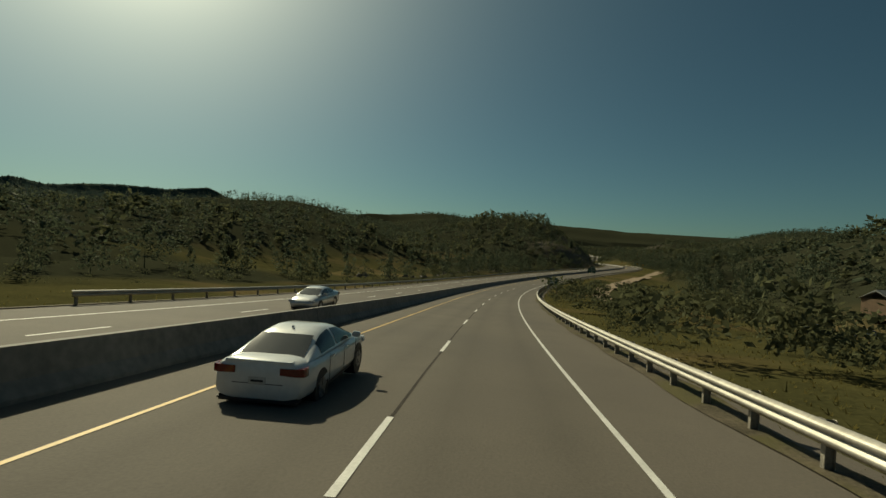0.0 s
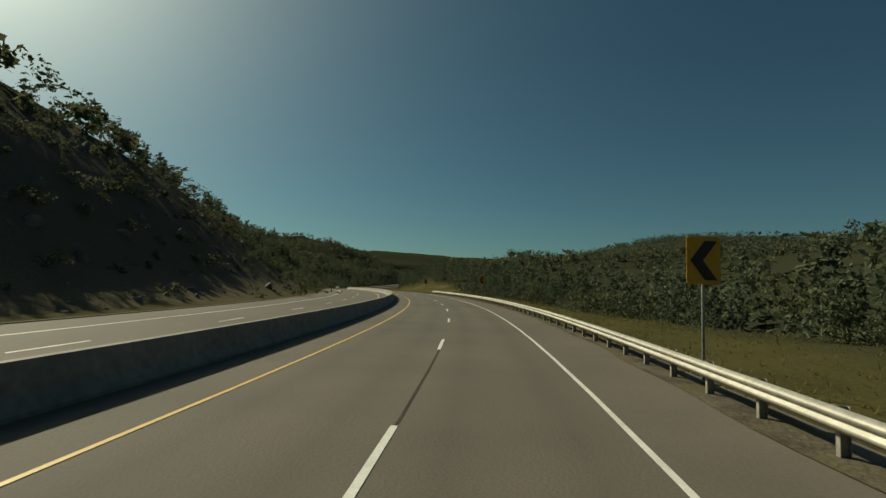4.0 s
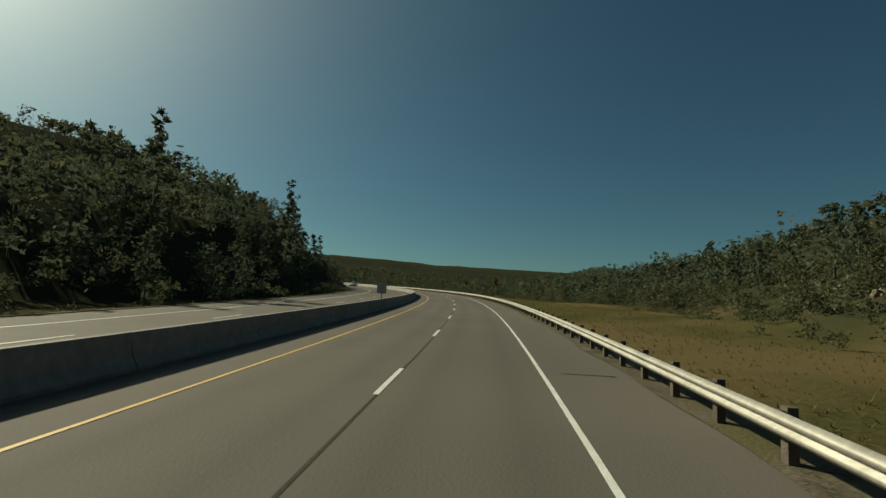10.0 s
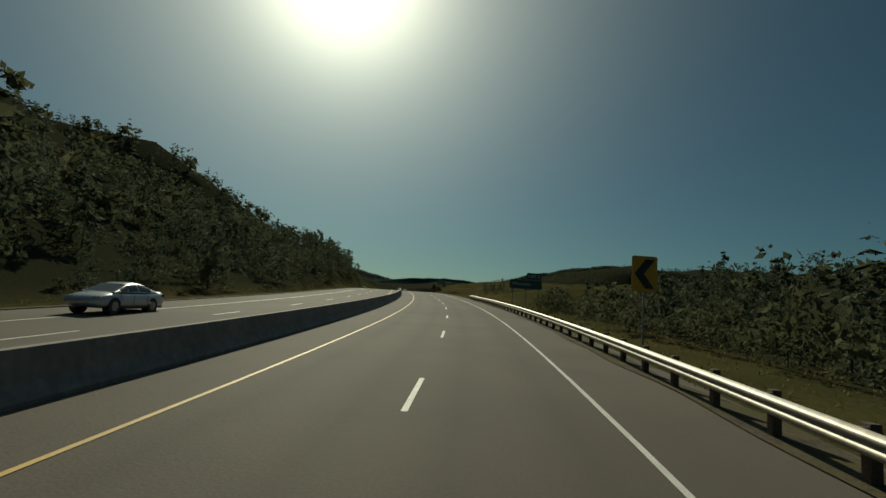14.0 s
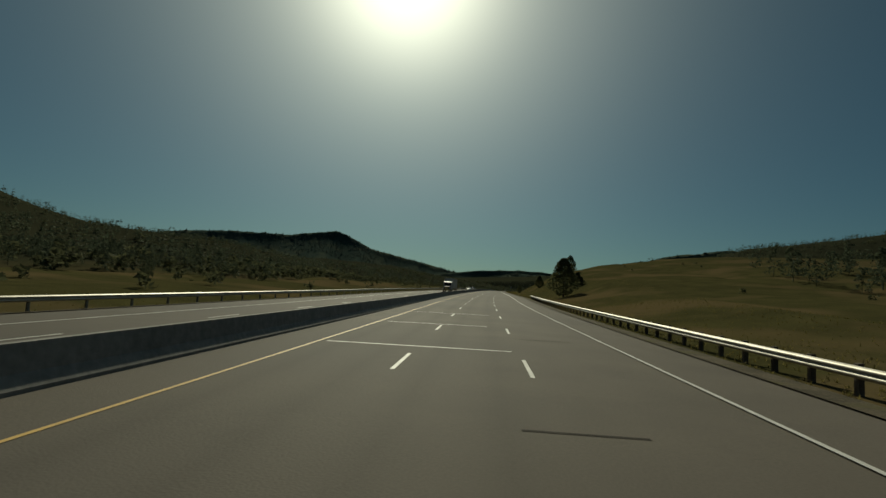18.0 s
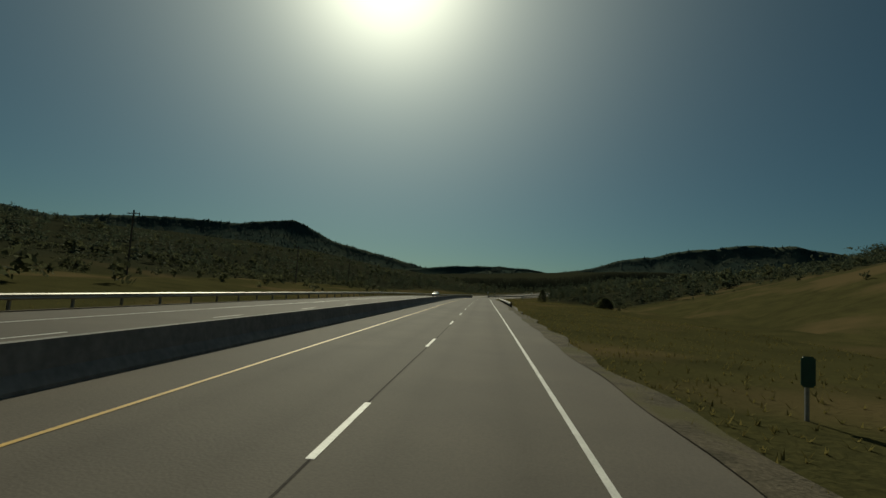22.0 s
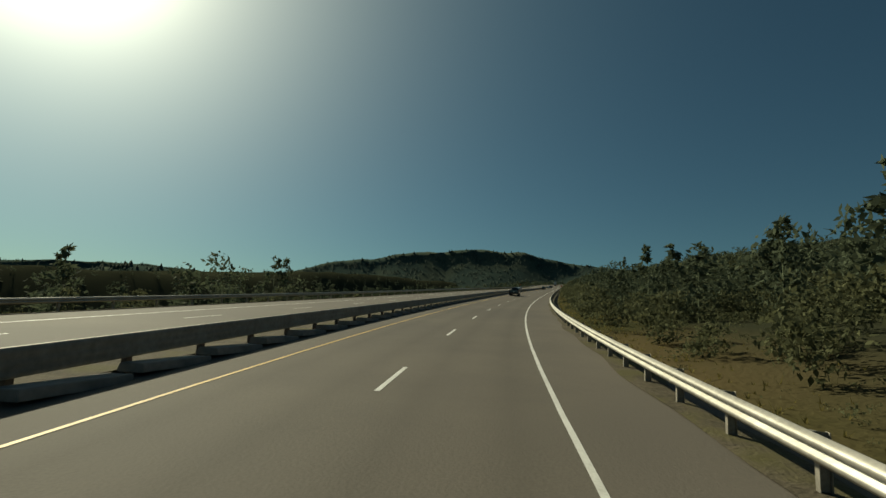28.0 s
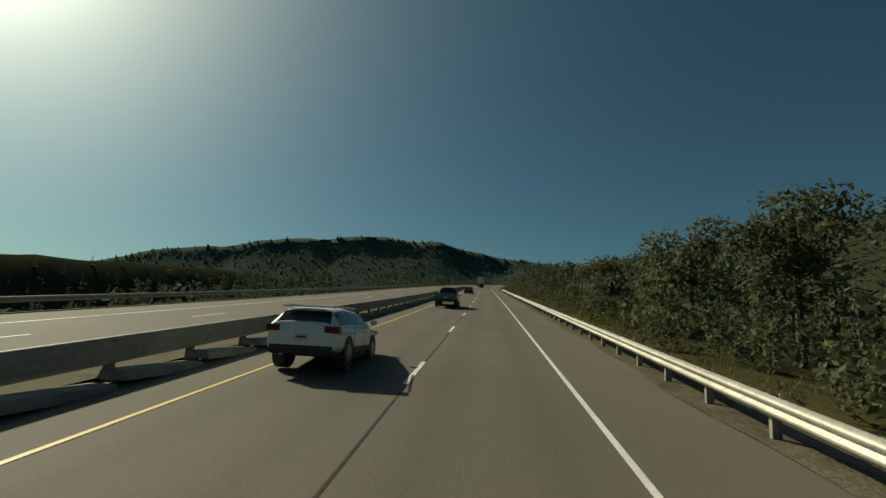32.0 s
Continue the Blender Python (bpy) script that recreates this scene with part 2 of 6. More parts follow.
# ---- the road's course ----
BEND = [0.21, -0.44, -1.22, -2.25, -2.38, -2.01, -1.28, -0.08, 1.16, 2.21, 2.89, 2.39, 1.31, 0.11, -0.80, -0.97, -1.57, -2.23, -1.96, -1.48, -0.30, 0.58, 1.55, 2.54, 2.24, 2.18, 2.27, 2.49, 1.62, 1.73, 1.98, 0.98, 0.01, -0.35, -0.16, -0.16, -0.28, 0.11, -0.14, -0.65, -0.28, 0.05, -0.06, 0.11, 0.00, -0.10, 0.09, -0.17, 0.10, -0.53, -1.36, -2.07, -1.09, -0.95, -1.09, -1.74, -2.49, -2.47, -1.57, -0.59, 0.20, -0.12, -0.13, 0.13, 0.03, -0.19, 0.20, 0.11, -0.17, -0.35, -0.45, -0.48, -0.48, -0.47, -0.44, -0.41, -0.38, -0.35, -0.33, -0.31, -0.29, -0.28]   # bend in a thousandth of a radian for each metre, every half second from -0.5 s
GRADE = [-7.95, -7.95, -4.11, -0.18, 0.89, -0.10, -0.41, -1.10, -1.88, -1.34, 1.94, 2.74, 2.53, 2.57, 2.77, 3.51, 3.35, 1.74, -0.04, 1.29, 1.93, 1.70, 1.38, 0.98, 0.63, -0.42, 0.74, 1.55, 4.32, 6.89, 8.33, 7.91, 8.05, 8.34, 9.03, 9.00, 9.00, 9.00, 9.00, 9.00, 9.00, 9.00]   # rise in hundredths, every second from -1 s
DS = 3.0
SG = np.arange(-42, 3700, DS)
TH = np.cumsum(np.interp(SG, (np.arange(len(BEND)) * 0.5 - 0.5) * STEP, BEND) / 1000) * DS
TH -= np.interp(0, SG, TH)
RX, RY = np.cumsum(-np.sin(TH)) * DS, np.cumsum(np.cos(TH)) * DS
RX, RY = RX - np.interp(0, SG, RX), RY - np.interp(0, SG, RY)
RZ = np.cumsum(np.interp(SG, (np.arange(len(GRADE)) - 1.0) * STEP, GRADE) / 100) * DS
RZ -= np.interp(0, SG, RZ)


def on_road(s, n, h=0.0):
    """The place, in built metres, n road metres right of the lane line at s road metres along."""
    a = np.interp(s, SG, TH)
    return np.stack([np.interp(s, SG, RX) + np.cos(a) * n, np.interp(s, SG, RY) + np.sin(a) * n, np.interp(s, SG, RZ) + h], -1) * S


def spot(t, n, h=0.0, turn=0.0):
    """A pose on the road at the place passed t seconds into the drive, facing along it."""
    s = t * STEP
    p = on_road(s, n, h)
    return Matrix.Translation(p) @ Matrix.Rotation(float(np.interp(s, SG, TH)) + radians(turn), 4, "Z")


# ---- mesh helpers ----
def mesh_object(name, verts, faces, mat, parent=None, smooth=False):
    me = bpy.data.meshes.new(name)
    me.from_pydata([tuple(v) for v in verts], [], faces)
    me.materials.append(mat)
    if smooth:
        me.polygons.foreach_set("use_smooth", [True] * len(me.polygons))
    ob = new(name, me)
    ob.parent = parent
    return ob


def strip(name, s0, s1, cols, mat, parent=None, step=6.0, smooth=True):
    """A sheet along the road. cols: for each column a function or a number for n and for the height."""
    ss = np.linspace(s0, s1, max(2, int((s1 - s0) / step) + 1))
    pts = []
    for n, h in cols:
        nn = n(ss) if callable(n) else np.full(len(ss), float(n))
        hh = h(ss) if callable(h) else np.full(len(ss), float(h))
        pts.append(on_road(ss, nn, hh))
    k, m = len(ss), len(cols)
    verts = np.stack(pts, 1).reshape(-1, 3)
    faces = [(i * m + j, i * m + j + 1, (i + 1) * m + j + 1, (i + 1) * m + j) for i in range(k - 1) for j in range(m - 1)]
    return mesh_object(name, verts, faces, mat, parent, smooth)


def tube(name, s0, s1, outline, mat, parent=None, step=4.0, smooth=False, close=True):
    """A solid run along the road. outline: its section as (n, h) going round."""
    ss = np.linspace(s0, s1, max(2, int((s1 - s0) / step) + 1))
    pts = np.stack([on_road(ss, n, h) for n, h in outline], 1)
    k, m = len(ss), len(outline)
    faces = [(i * m + j, i * m + (j + 1) % m, (i + 1) * m + (j + 1) % m, (i + 1) * m + j) for i in range(k - 1) for j in range(m)]
    if close:
        faces += [tuple(range(m - 1, -1, -1)), tuple((k - 1) * m + j for j in range(m))]
    return mesh_object(name, pts.reshape(-1, 3), faces, mat, parent, smooth)


def table(ts, vs):
    return lambda s: np.interp(np.asarray(s) / STEP, ts, vs)


# ---- lie of the land: heights over the road, every half second from -1 s, at several distances to each side ----
SEC = np.arange(-1, 39, 0.5)
LEFT = [(28, [8, 7, 7, 7, 8, 7, 9, 5, 6, 7, 6, 5, 6, 6, 7, 9, 9, 9, 12, 8, 8, 8, 8, 6, 5, 5, 11, 8, 8, 4, 6, 8, 8, 12, 15, 17, 15, 5, 5, 4, 4, 3, 3, 4, 4, 4, 5, 5, 4, 5, 5, 4, 5, 5, 5, 6, 6, 7, 14, 11, -1, -2, -2, -3, -3, -3, -3, 0, 6, 12, 12, 13, 13, 13, 13, 13, 13, 13, 13, 3]),
        (40, [8, 8, 7, 6, 6, 6, 6, 7, 7, 16, 15, 17, 16, 17, 18, 25, 30, 13, -2, 3, 8, 14, 13, 16, 18, 24, 22, 21, 22, 17, 16, 14, 12, 14, 16, 25, 26, 14, -2, 6, 8, 8, 11, 8, 7, 7, 7, 8, 7, 7, 7, 6, 6, 6, 6, 6, 6, 6, 11, 17, 3, 2, 2, 2, 3, 2, 1, -2, 7, 12, 18, 22, 26, 26, 26, 24, 22, 20, 18, 6]),
        (70, [10, 10, 10, 11, 10, 7, 8, 9, 13, 23, 30, 38, 44, 41, 41, 33, 33, 33, 19, 14, 19, 25, 24, 22, 22, 30, 41, 44, 41, 43, 40, 35, 29, 29, 26, 26, 33, 33, 11, 7, 7, 12, 11, 6, 3, 2, 2, 2, 2, 3, 2, 9, 10, 16, 13, 7, 7, 12, 4, 4, 2, 1, 7, 11, 5, 10, 4, 6, 6, 12, 16, 21, 19, 19, 17, 16, 16, 16, 16, 5]),
        (120, [16, 15, 17, 17, 18, 21, 21, 24, 10, 14, 29, 37, 43, 46, 49, 52, 52, 56, 45, 27, 27, 27, 37, 36, 34, 36, 53, 58, 64, 63, 64, 76, 75, 44, 44, 68, 65, 55, 49, 16, 17, 16, 18, 21, 21, 15, 9, 9, 10, 19, 19, 18, 21, 25, 22, 18, 9, 9, 9, 10, 10, 7, 2, 3, 10, 5, 2, 3, 1, 3, 12, 19, 18, 18, 17, 17, 17, 17, 17, 6]),
        (180, [18, 19, 19, 20, 20, 22, 27, 31, 29, 22, 19, 20, 22, 23, 24, 26, 30, 37, 46, 49, 44, 40, 39, 40, 40, 42, 45, 49, 52, 53, 55, 60, 68, 74, 75, 73, 72, 71, 67, 54, 37, 26, 24, 26, 28, 29, 28, 25, 24, 25, 27, 28, 29, 30, 31, 30, 26, 21, 17, 14, 12, 10, 8, 8, 7, 8, 10, 12, 11, 10, 8, 9, 13, 16, 18, 18, 18, 17, 15, 11]),
        (250, [18, 19, 19, 20, 21, 22, 28, 37, 44, 45, 42, 39, 39, 39, 37, 37, 37, 39, 45, 54, 58, 57, 56, 57, 57, 58, 58, 59, 61, 64, 65, 67, 70, 77, 84, 84, 84, 84, 84, 84, 84, 81, 55, 38, 31, 32, 36, 38, 36, 33, 31, 30, 32, 34, 36, 34, 30, 26, 22, 20, 20, 19, 17, 14, 11, 8, 5, 5, 8, 11, 12, 13, 15, 19, 24, 26, 24, 21, 17, 14]),
        (340, [20, 21, 22, 22, 23, 25, 30, 39, 46, 49, 50, 49, 48, 48, 48, 49, 50, 50, 50, 51, 56, 62, 68, 70, 70, 70, 70, 69, 69, 70, 72, 74, 76, 78, 78, 78, 76, 75, 72, 68, 63, 59, 56, 51, 46, 41, 39, 40, 42, 43, 45, 46, 47, 47, 49, 52, 52, 48, 39, 28, 19, 15, 14, 13, 12, 11, 10, 9, 8, 8, 10, 12, 16, 18, 18, 18, 18, 18, 15, 11])]
RIGHT = [(30, [9, 9, 9, 9, 9, 9, 11, 10, 12, 8, 11, 5, 6, 7, 7, 11, 16, 12, 11, 12, 13, 12, 13, 8, 8, -2, -2, 1, 3, 5, 5, 5, 4, 3, 0, 0, 0, 0, 0, 2, 4, 6, 9, 10, 10, 9, 9, 7, 10, 11, 13, 8, 8, 9, 10, 6, 12, 17, 17, 10, 5, 11, 11, 7, 8, 8, 8, 8, 7, 8, 10, 11, 12, 12, 16, 17, 17, 17, 17, 17]),
         (60, [17, 17, 17, 17, 15, 14, 17, 18, 18, 19, 10, 3, 1, 1, 7, 12, 16, 22, 27, 26, 24, 26, 24, 24, 13, 10, 6, 6, 5, 6, 7, 13, 11, 6, -1, -1, -1, -1, -1, 2, 5, 9, 12, 17, 17, 17, 15, 10, 9, 5, 5, 6, 15, 14, 15, 20, 14, 16, 19, 20, 16, 7, 18, 20, 12, 12, 12, 11, 10, 9, 10, 10, 11, 15, 15, 15, 13, 14, 17, 18]),
         (120, [34, 34, 33, 32, 32, 32, 32, 31, 34, 33, 36, 25, 26, 21, 21, 24, 25, 24, 23, 25, 27, 29, 42, 45, 43, 29, 21, 13, 8, 5, 4, 14, 19, 12, 1, 1, 1, 1, 1, 4, 8, 12, 15, 21, 21, 21, 19, 33, 33, 28, 22, 22, 24, 24, 23, 24, 27, 27, 24, 24, 22, 18, 19, 20, 33, 32, 29, 29, 32, 35, 32, 29, 29, 31, 32, 34, 34, 35, 39, 27]),
         (180, [47, 47, 47, 46, 46, 45, 44, 44, 42, 39, 36, 34, 31, 28, 27, 28, 30, 32, 32, 33, 33, 34, 35, 38, 42, 43, 37, 27, 20, 15, 13, 13, 17, 15, 4, 4, 4, 4, 4, 6, 10, 14, 16, 22, 22, 22, 20, 34, 34, 33, 33, 32, 30, 29, 28, 28, 27, 27, 27, 26, 26, 25, 24, 23, 24, 25, 27, 31, 36, 41, 44, 45, 43, 42, 42, 42, 41, 39, 38, 38]),
         (250, [62, 62, 62, 62, 61, 61, 60, 60, 60, 60, 59, 57, 52, 44, 37, 36, 39, 43, 46, 48, 51, 54, 57, 58, 58, 55, 51, 43, 34, 26, 20, 16, 18, 19, 7, 7, 7, 7, 7, 9, 13, 16, 17, 23, 23, 23, 21, 38, 49, 58, 63, 64, 63, 62, 60, 58, 56, 56, 56, 55, 54, 53, 52, 52, 51, 51, 49, 47, 49, 53, 55, 54, 54, 54, 54, 54, 55, 55, 54, 52]),
         (340, [62, 62, 62, 62, 61, 61, 60, 59, 58, 58, 57, 54, 51, 48, 46, 46, 46, 48, 50, 52, 54, 57, 63, 69, 75, 77, 74, 66, 53, 42, 34, 27, 22, 18, 7, 7, 7, 7, 7, 9, 13, 16, 17, 23, 23, 23, 21, 63, 74, 72, 70, 69, 68, 68, 67, 66, 66, 66, 65, 64, 64, 63, 62, 60, 59, 58, 57, 55, 53, 53, 56, 62, 69, 75, 78, 78, 76, 72, 69, 67])]
RAMP = table([5.35, 5.6, 8.1, 8.35, 16.0, 16.4, 16.9, 17.12, 17.5, 17.9, 19.3, 20.0, 20.7, 22.6, 22.85, 23.55, 23.75, 25.55, 25.75], [7.0, 5.4, 5.4, 7.0, 7.0, 19, 16, 13.8, 12.2, 11.4, 11.4, 8.6, 5.7, 5.7, 7.0, 7.0, 5.5, 5.5, 7.0])
MEDIAN = table([24.9, 25.4, 26.2, 28.6, 29.4], [0, 3.2, 4.2, 2.2, 1.6])
# how much of those heights is trees; how far the open strip beside the road goes and how it slopes; where trees begin
WOOD_L = table([-1, 1, 2, 2.9, 3.4, 5.4, 6.0, 16.5, 18, 24, 25, 28, 29, 38], [7, 7, 7, 7, 7, 7, 7, 7.5, 6, 6, 7, 7, 7, 7])
WOOD_R = table([-1, 3, 5.5, 6.5, 8.1, 8.3, 8.75, 8.9, 10, 11, 15, 15.4, 21.8, 22.2, 25, 26, 28, 38], [7, 8, 8, 7, 6, 2, 2, 6, 7, 8, 8, 0.5, 0.5, 4, 7, 8, 10, 11])
OPEN_L = table([-1, 0.8, 1.3, 5, 17, 17.6, 24, 25, 28, 28.6, 38], [60, 50, 24, 21, 21, 150, 150, 70, 70, 262, 262])
OPEN_R = table([-1, 2.5, 3, 3.6, 4.2, 5.2, 6.0, 7.2, 7.75, 8.4, 8.8, 9.4, 9.6, 10.4, 10.7, 11.2, 12.6, 13.2, 14.8, 15.4, 21.8, 22.1, 24.4, 25.2, 26.2, 27, 38], [70, 60, 30, 26, 14, 14, 46, 42, 27, 22, 23, 24, 30, 26, 34, 24, 22, 14, 12, 16, 16, 110, 110, 40, 25, 11, 10.5])
RISE_L = table([-1, 1.2, 17, 17.6, 24, 28, 28.6, 38], [0.06, 0.0, 0.0, 0.05, 0.05, 0.0, -0.24, -0.24])
RISE_R = table([-1, 2.6, 3, 5.5, 6.2, 7.6, 8.4, 10, 15, 16, 21.8, 24.4, 25.4, 27], [-0.14, -0.12, 0, 0, 0.03, 0.04, -0.03, -0.04, -0.05, -0.05, -0.04, -0.03, 0.02, 0])
CUT_L = table([2.9, 3.5, 5.3, 5.8], [1.0, 0.4, 0.4, 1.0])     # the cut slope close to the road is almost bare
TREES_L = table([-1, 0.5, 1.1, 3.3, 3.5, 4.6, 4.8, 16.5, 17.4, 24, 26, 28.6, 38], [40, 34, 24, 23, 32, 32, 24, 23, 60, 60, 45, 27, 27])
TREES_R = table([-1, 1.0, 1.5, 2.5, 3, 3.6, 4.2, 5.4, 6.0, 7.2, 7.75, 8.4, 8.8, 9.4, 9.6, 10.4, 10.7, 11.2, 12.6, 13.2, 14.8, 15.5, 24, 25, 28, 38], [82, 80, 46, 38, 27, 25, 16, 15, 44, 42, 27, 24, 24, 25, 31, 27, 35, 25, 23, 15, 13, 72, 95, 28, 11.5, 11])


def land(s, n):
    """Height of the ground over the road."""
    s, n = np.asarray(s, float), np.asarray(n, float)
    s, n = np.broadcast_arrays(s, n)
    t = s / STEP
    out = np.zeros(s.shape)
    for side, tab, wood, wide, rise, n0 in ((-1, LEFT, WOOD_L, OPEN_L, RISE_L, 19.5 + MEDIAN(s)), (1, RIGHT, WOOD_R, OPEN_R, RISE_R, RAMP(s) + 0.2)):
        d = side * n
        w, e, r = wood(s), wide(s), rise(s)
        xs = [n0] + [q[0] for q in tab]
        gs = [np.full(t.shape, -0.12)]
        for dist, v in tab:
            flat = np.clip((e - dist) / 15 + 0.5, 0, 1)
            gs.append(flat * (r * (dist - n0)) + (1 - flat) * (np.interp(t, SEC, v) - w * (CUT_L(s) if side < 0 and dist < 60 else 1.0)))
        h = gs[0]
        for i in range(len(xs) - 1):
            # the slope starts where the open strip ends
            foot = np.clip(e, xs[0], xs[1] - 6) if i == 0 else xs[i]
            f = np.clip((d - foot) / np.maximum(xs[i + 1] - foot, 1.0), 0, 1)
            h = h + (gs[i + 1] - gs[i]) * f
        far = np.clip((d - 320) / 500, 0, 1)
        out = np.where(d > n0 - 0.3, h * (1 - 0.55 * far), out)
    return out


def tree_top(s, n):
    """Height over the road that tree tops keep to."""
    s, n = np.broadcast_arrays(np.asarray(s, float), np.asarray(n, float))
    t = s / STEP
    out = np.full(s.shape, 2.2)
    for side, tab in ((-1, LEFT), (1, RIGHT)):
        d = side * n
        h, last = np.full(s.shape, 2.2), 0.0
        prev = h
        for dist, v in tab:
            now = np.interp(t, SEC, v)
            h = h + (now - prev) * np.clip((d - last) / (dist - last), 0, 1)
            prev, last = now, dist
        out = np.where(d > 0, h, out)
    return out


def wooded(s, n):
    """1 where forest floor lies, 0 where grass grows."""
    s, n = np.broadcast_arrays(np.asarray(s, float), np.asarray(n, float))
    t = s / STEP
    left = np.clip((-n - TREES_L(s) + 4) / 8, 0, 1) * np.where((t > 17.5) & (t < 24), 0.5 + 0.45 * np.clip((-n - 62) / 12, 0, 1), 1.0)
    right = np.clip((n - TREES_R(s) + 4) / 8, 0, 1) * np.where((t > 15.4) & (t < 24.6), np.where((t > 18.7) & (t < 21.9), 0.2, 0.2 + 0.8 * np.clip((n - 112) / 15, 0, 1)), 1.0)
    return np.maximum(left, right) * (1 - clearing(s, n))


def stony(s, n):
    """1 where bare earth and rock show on the cut slopes."""
    s, n = np.broadcast_arrays(np.asarray(s, float), np.asarray(n, float))
    t = s / STEP
    out = np.zeros(s.shape)
    for t0, t1, n0, n1, much in ((3.2, 5.5, -60, -20, 0.8), (11.0, 14.0, -60, -20, 0.6), (8.25, 8.75, 19, 33, 0.5), (9.7, 10.25, 74, 102, 1.0)):
        out = np.maximum(out, much * np.clip((t - t0) / 0.3, 0, 1) * np.clip((t1 - t) / 0.3, 0, 1) * np.clip((n - n0) / 8, 0, 1) * np.clip((n1 - n) / 3, 0, 1))
    return out


def clearing(s, n):
    """1 on the open grass among the woods of the first slopes."""
    out = np.zeros(np.shape(s))
    for t0, n0, dt, dn in ((1.25, -64, 0.45, 22), (1.85, -68, 0.45, 22), (2.75, -70, 0.25, 12), (1.5, -40, 0.55, 11)):
        out = np.maximum(out, np.clip(2.2 - 2 * np.hypot((s / STEP - t0) / dt, (n - n0) / dn), 0, 1))
    return out


def ruffle(x, y, size, seed=0.0):
    """Smooth unevenness between -1 and 1."""
    a = np.sin(x / size * 1.3 + 1.7 * np.sin(y / size * 0.9 + seed)) + np.sin(y / size * 1.1 + 2.1 * np.sin(x / size * 0.7 + seed * 2 + 1))
    return a / 2 * 0.6 + 0.4 * np.sin(x / size * 2.9 + y / size * 2.3 + seed)


def ground_z(s, n):
    h = land(s, n)
    p = on_road(s, n) / S
    rough = np.clip((np.abs(n) - np.where(n < 0, 20, 8)) / 25, 0, 1)
    return h + rough * (0.7 * ruffle(p[..., 0], p[..., 1], 11) + 1.3 * np.clip(np.abs(n) / 80, 0, 1.5) * ruffle(p[..., 0], p[..., 1], 37, 2))


# ---- ground: one sheet to the horizon, and the verges ----
def nearest(x, y):
    """Along and across the road for places in road metres."""
    s, n, best = np.zeros(len(x)), np.zeros(len(x)), np.full(len(x), 1e12)
    for i in range(0, len(SG), 5):
        d = (x - RX[i]) ** 2 + (y - RY[i]) ** 2
        hit = d < best
        best[hit] = d[hit]
        s[hit] = SG[i]
    a = np.interp(s, SG, TH)
    dx, dy = x - np.interp(s, SG, RX), y - np.interp(s, SG, RY)
    along = -dx * np.sin(a) + dy * np.cos(a)
    n = dx * np.cos(a) + dy * np.sin(a)
    return s + np.clip(along, -12, 12), np.sign(n) * np.sqrt(best)


def cover(ob, v, name="wooded"):
    """Mark where forest floor, or bare stone, lies on a sheet of land."""
    at = ob.data.attributes.new(name, "FLOAT", "POINT")
    at.data.foreach_set("value", np.asarray(v, dtype=np.float32).ravel())


def build_ground():
    xs = np.concatenate([[-6500, -5000, -3600, -2600, -1900], np.arange(-1500, 1301, 20.0), [1700, 2400, 3400, 4800, 6200]])
    ys = np.concatenate([[-4500, -3000, -1900, -1100, -600], np.arange(-300, 3901, 20.0), [4300, 5000, 6000, 7500]])
    gx, gy = np.meshgrid(xs, ys)
    x, y = gx.ravel(), gy.ravel()
    s, n = nearest(x, y)
    z = np.interp(s, SG, RZ) + ground_z(s, n)
    inside = np.clip((62 - np.abs(n)) / 8, 0, 1)
    z -= inside * np.where(np.abs(n) < 40, 4.0, 2.0)
    far = np.clip((np.abs(n) - 700) / 1500, 0, 1)
    z = z * (1 - far) + far * (np.interp(s, SG, RZ) - 20)
    k, m = len(ys), len(xs)
    faces = [(i * m + j, i * m + j + 1, (i + 1) * m + j + 1, (i + 1) * m + j) for i in range(k - 1) for j in range(m - 1)]
    ob = mesh_object("ground", np.stack([x, y, z], 1) * S, faces, GRASS, smooth=True)
    cover(ob, np.maximum(wooded(s, n), np.clip((np.abs(n) - 350) / 100, 0, 1)))
    cover(ob, stony(s, n), "stony")
    tagged(ob, kind="structure")
    for side, cols, name in ((-1, [62, 54, 46, 40, 34, 29, 25, 22, 19.5], "verge_left"), (1, [7.0, 8.2, 10, 12.5, 16, 20, 25, 31, 38, 46, 54, 62], "verge_right")):
        fs = []
        for d in cols:
            if side > 0:
                n = (lambda s, d=d: RAMP(s) + (d - 7.0) if d < 12 else np.maximum(d, RAMP(s) + (d - 7.0)))
            else:
                n = (lambda s, d=d: -d - MEDIAN(s))
            fs.append((n, lambda s, n=n, d=d: np.where(d < 61, ground_z(s, n(s)), land(s, n(s)) - 4)))
        ob = tagged(strip(name, -40, 3650, fs, GRASS, step=5.0), kind="structure")
        ss = np.linspace(-40, 3650, len(ob.data.vertices) // len(fs))
        cover(ob, np.stack([wooded(ss, f[0](ss)) for f in fs], 1))
        cover(ob, np.stack([stony(ss, f[0](ss)) for f in fs], 1), "stony")


build_ground()

# ---- carriageways and their markings ----
ACROSS = [-5.75, -4.6, -3.66, -3.2, -2.75, -2.3, -1.83, -1.36, -0.91, -0.45, 0, 0.45, 0.91, 1.36, 1.83, 2.3, 2.75, 3.2, 3.66, 4.4]
road = strip("road", -40, 3650, [(n, 0) for n in ACROSS] + [(lambda s: np.minimum(5.3, RAMP(s) - 0.3), 0), (lambda s: RAMP(s) + 0.2, -0.06)], ASPHALT)
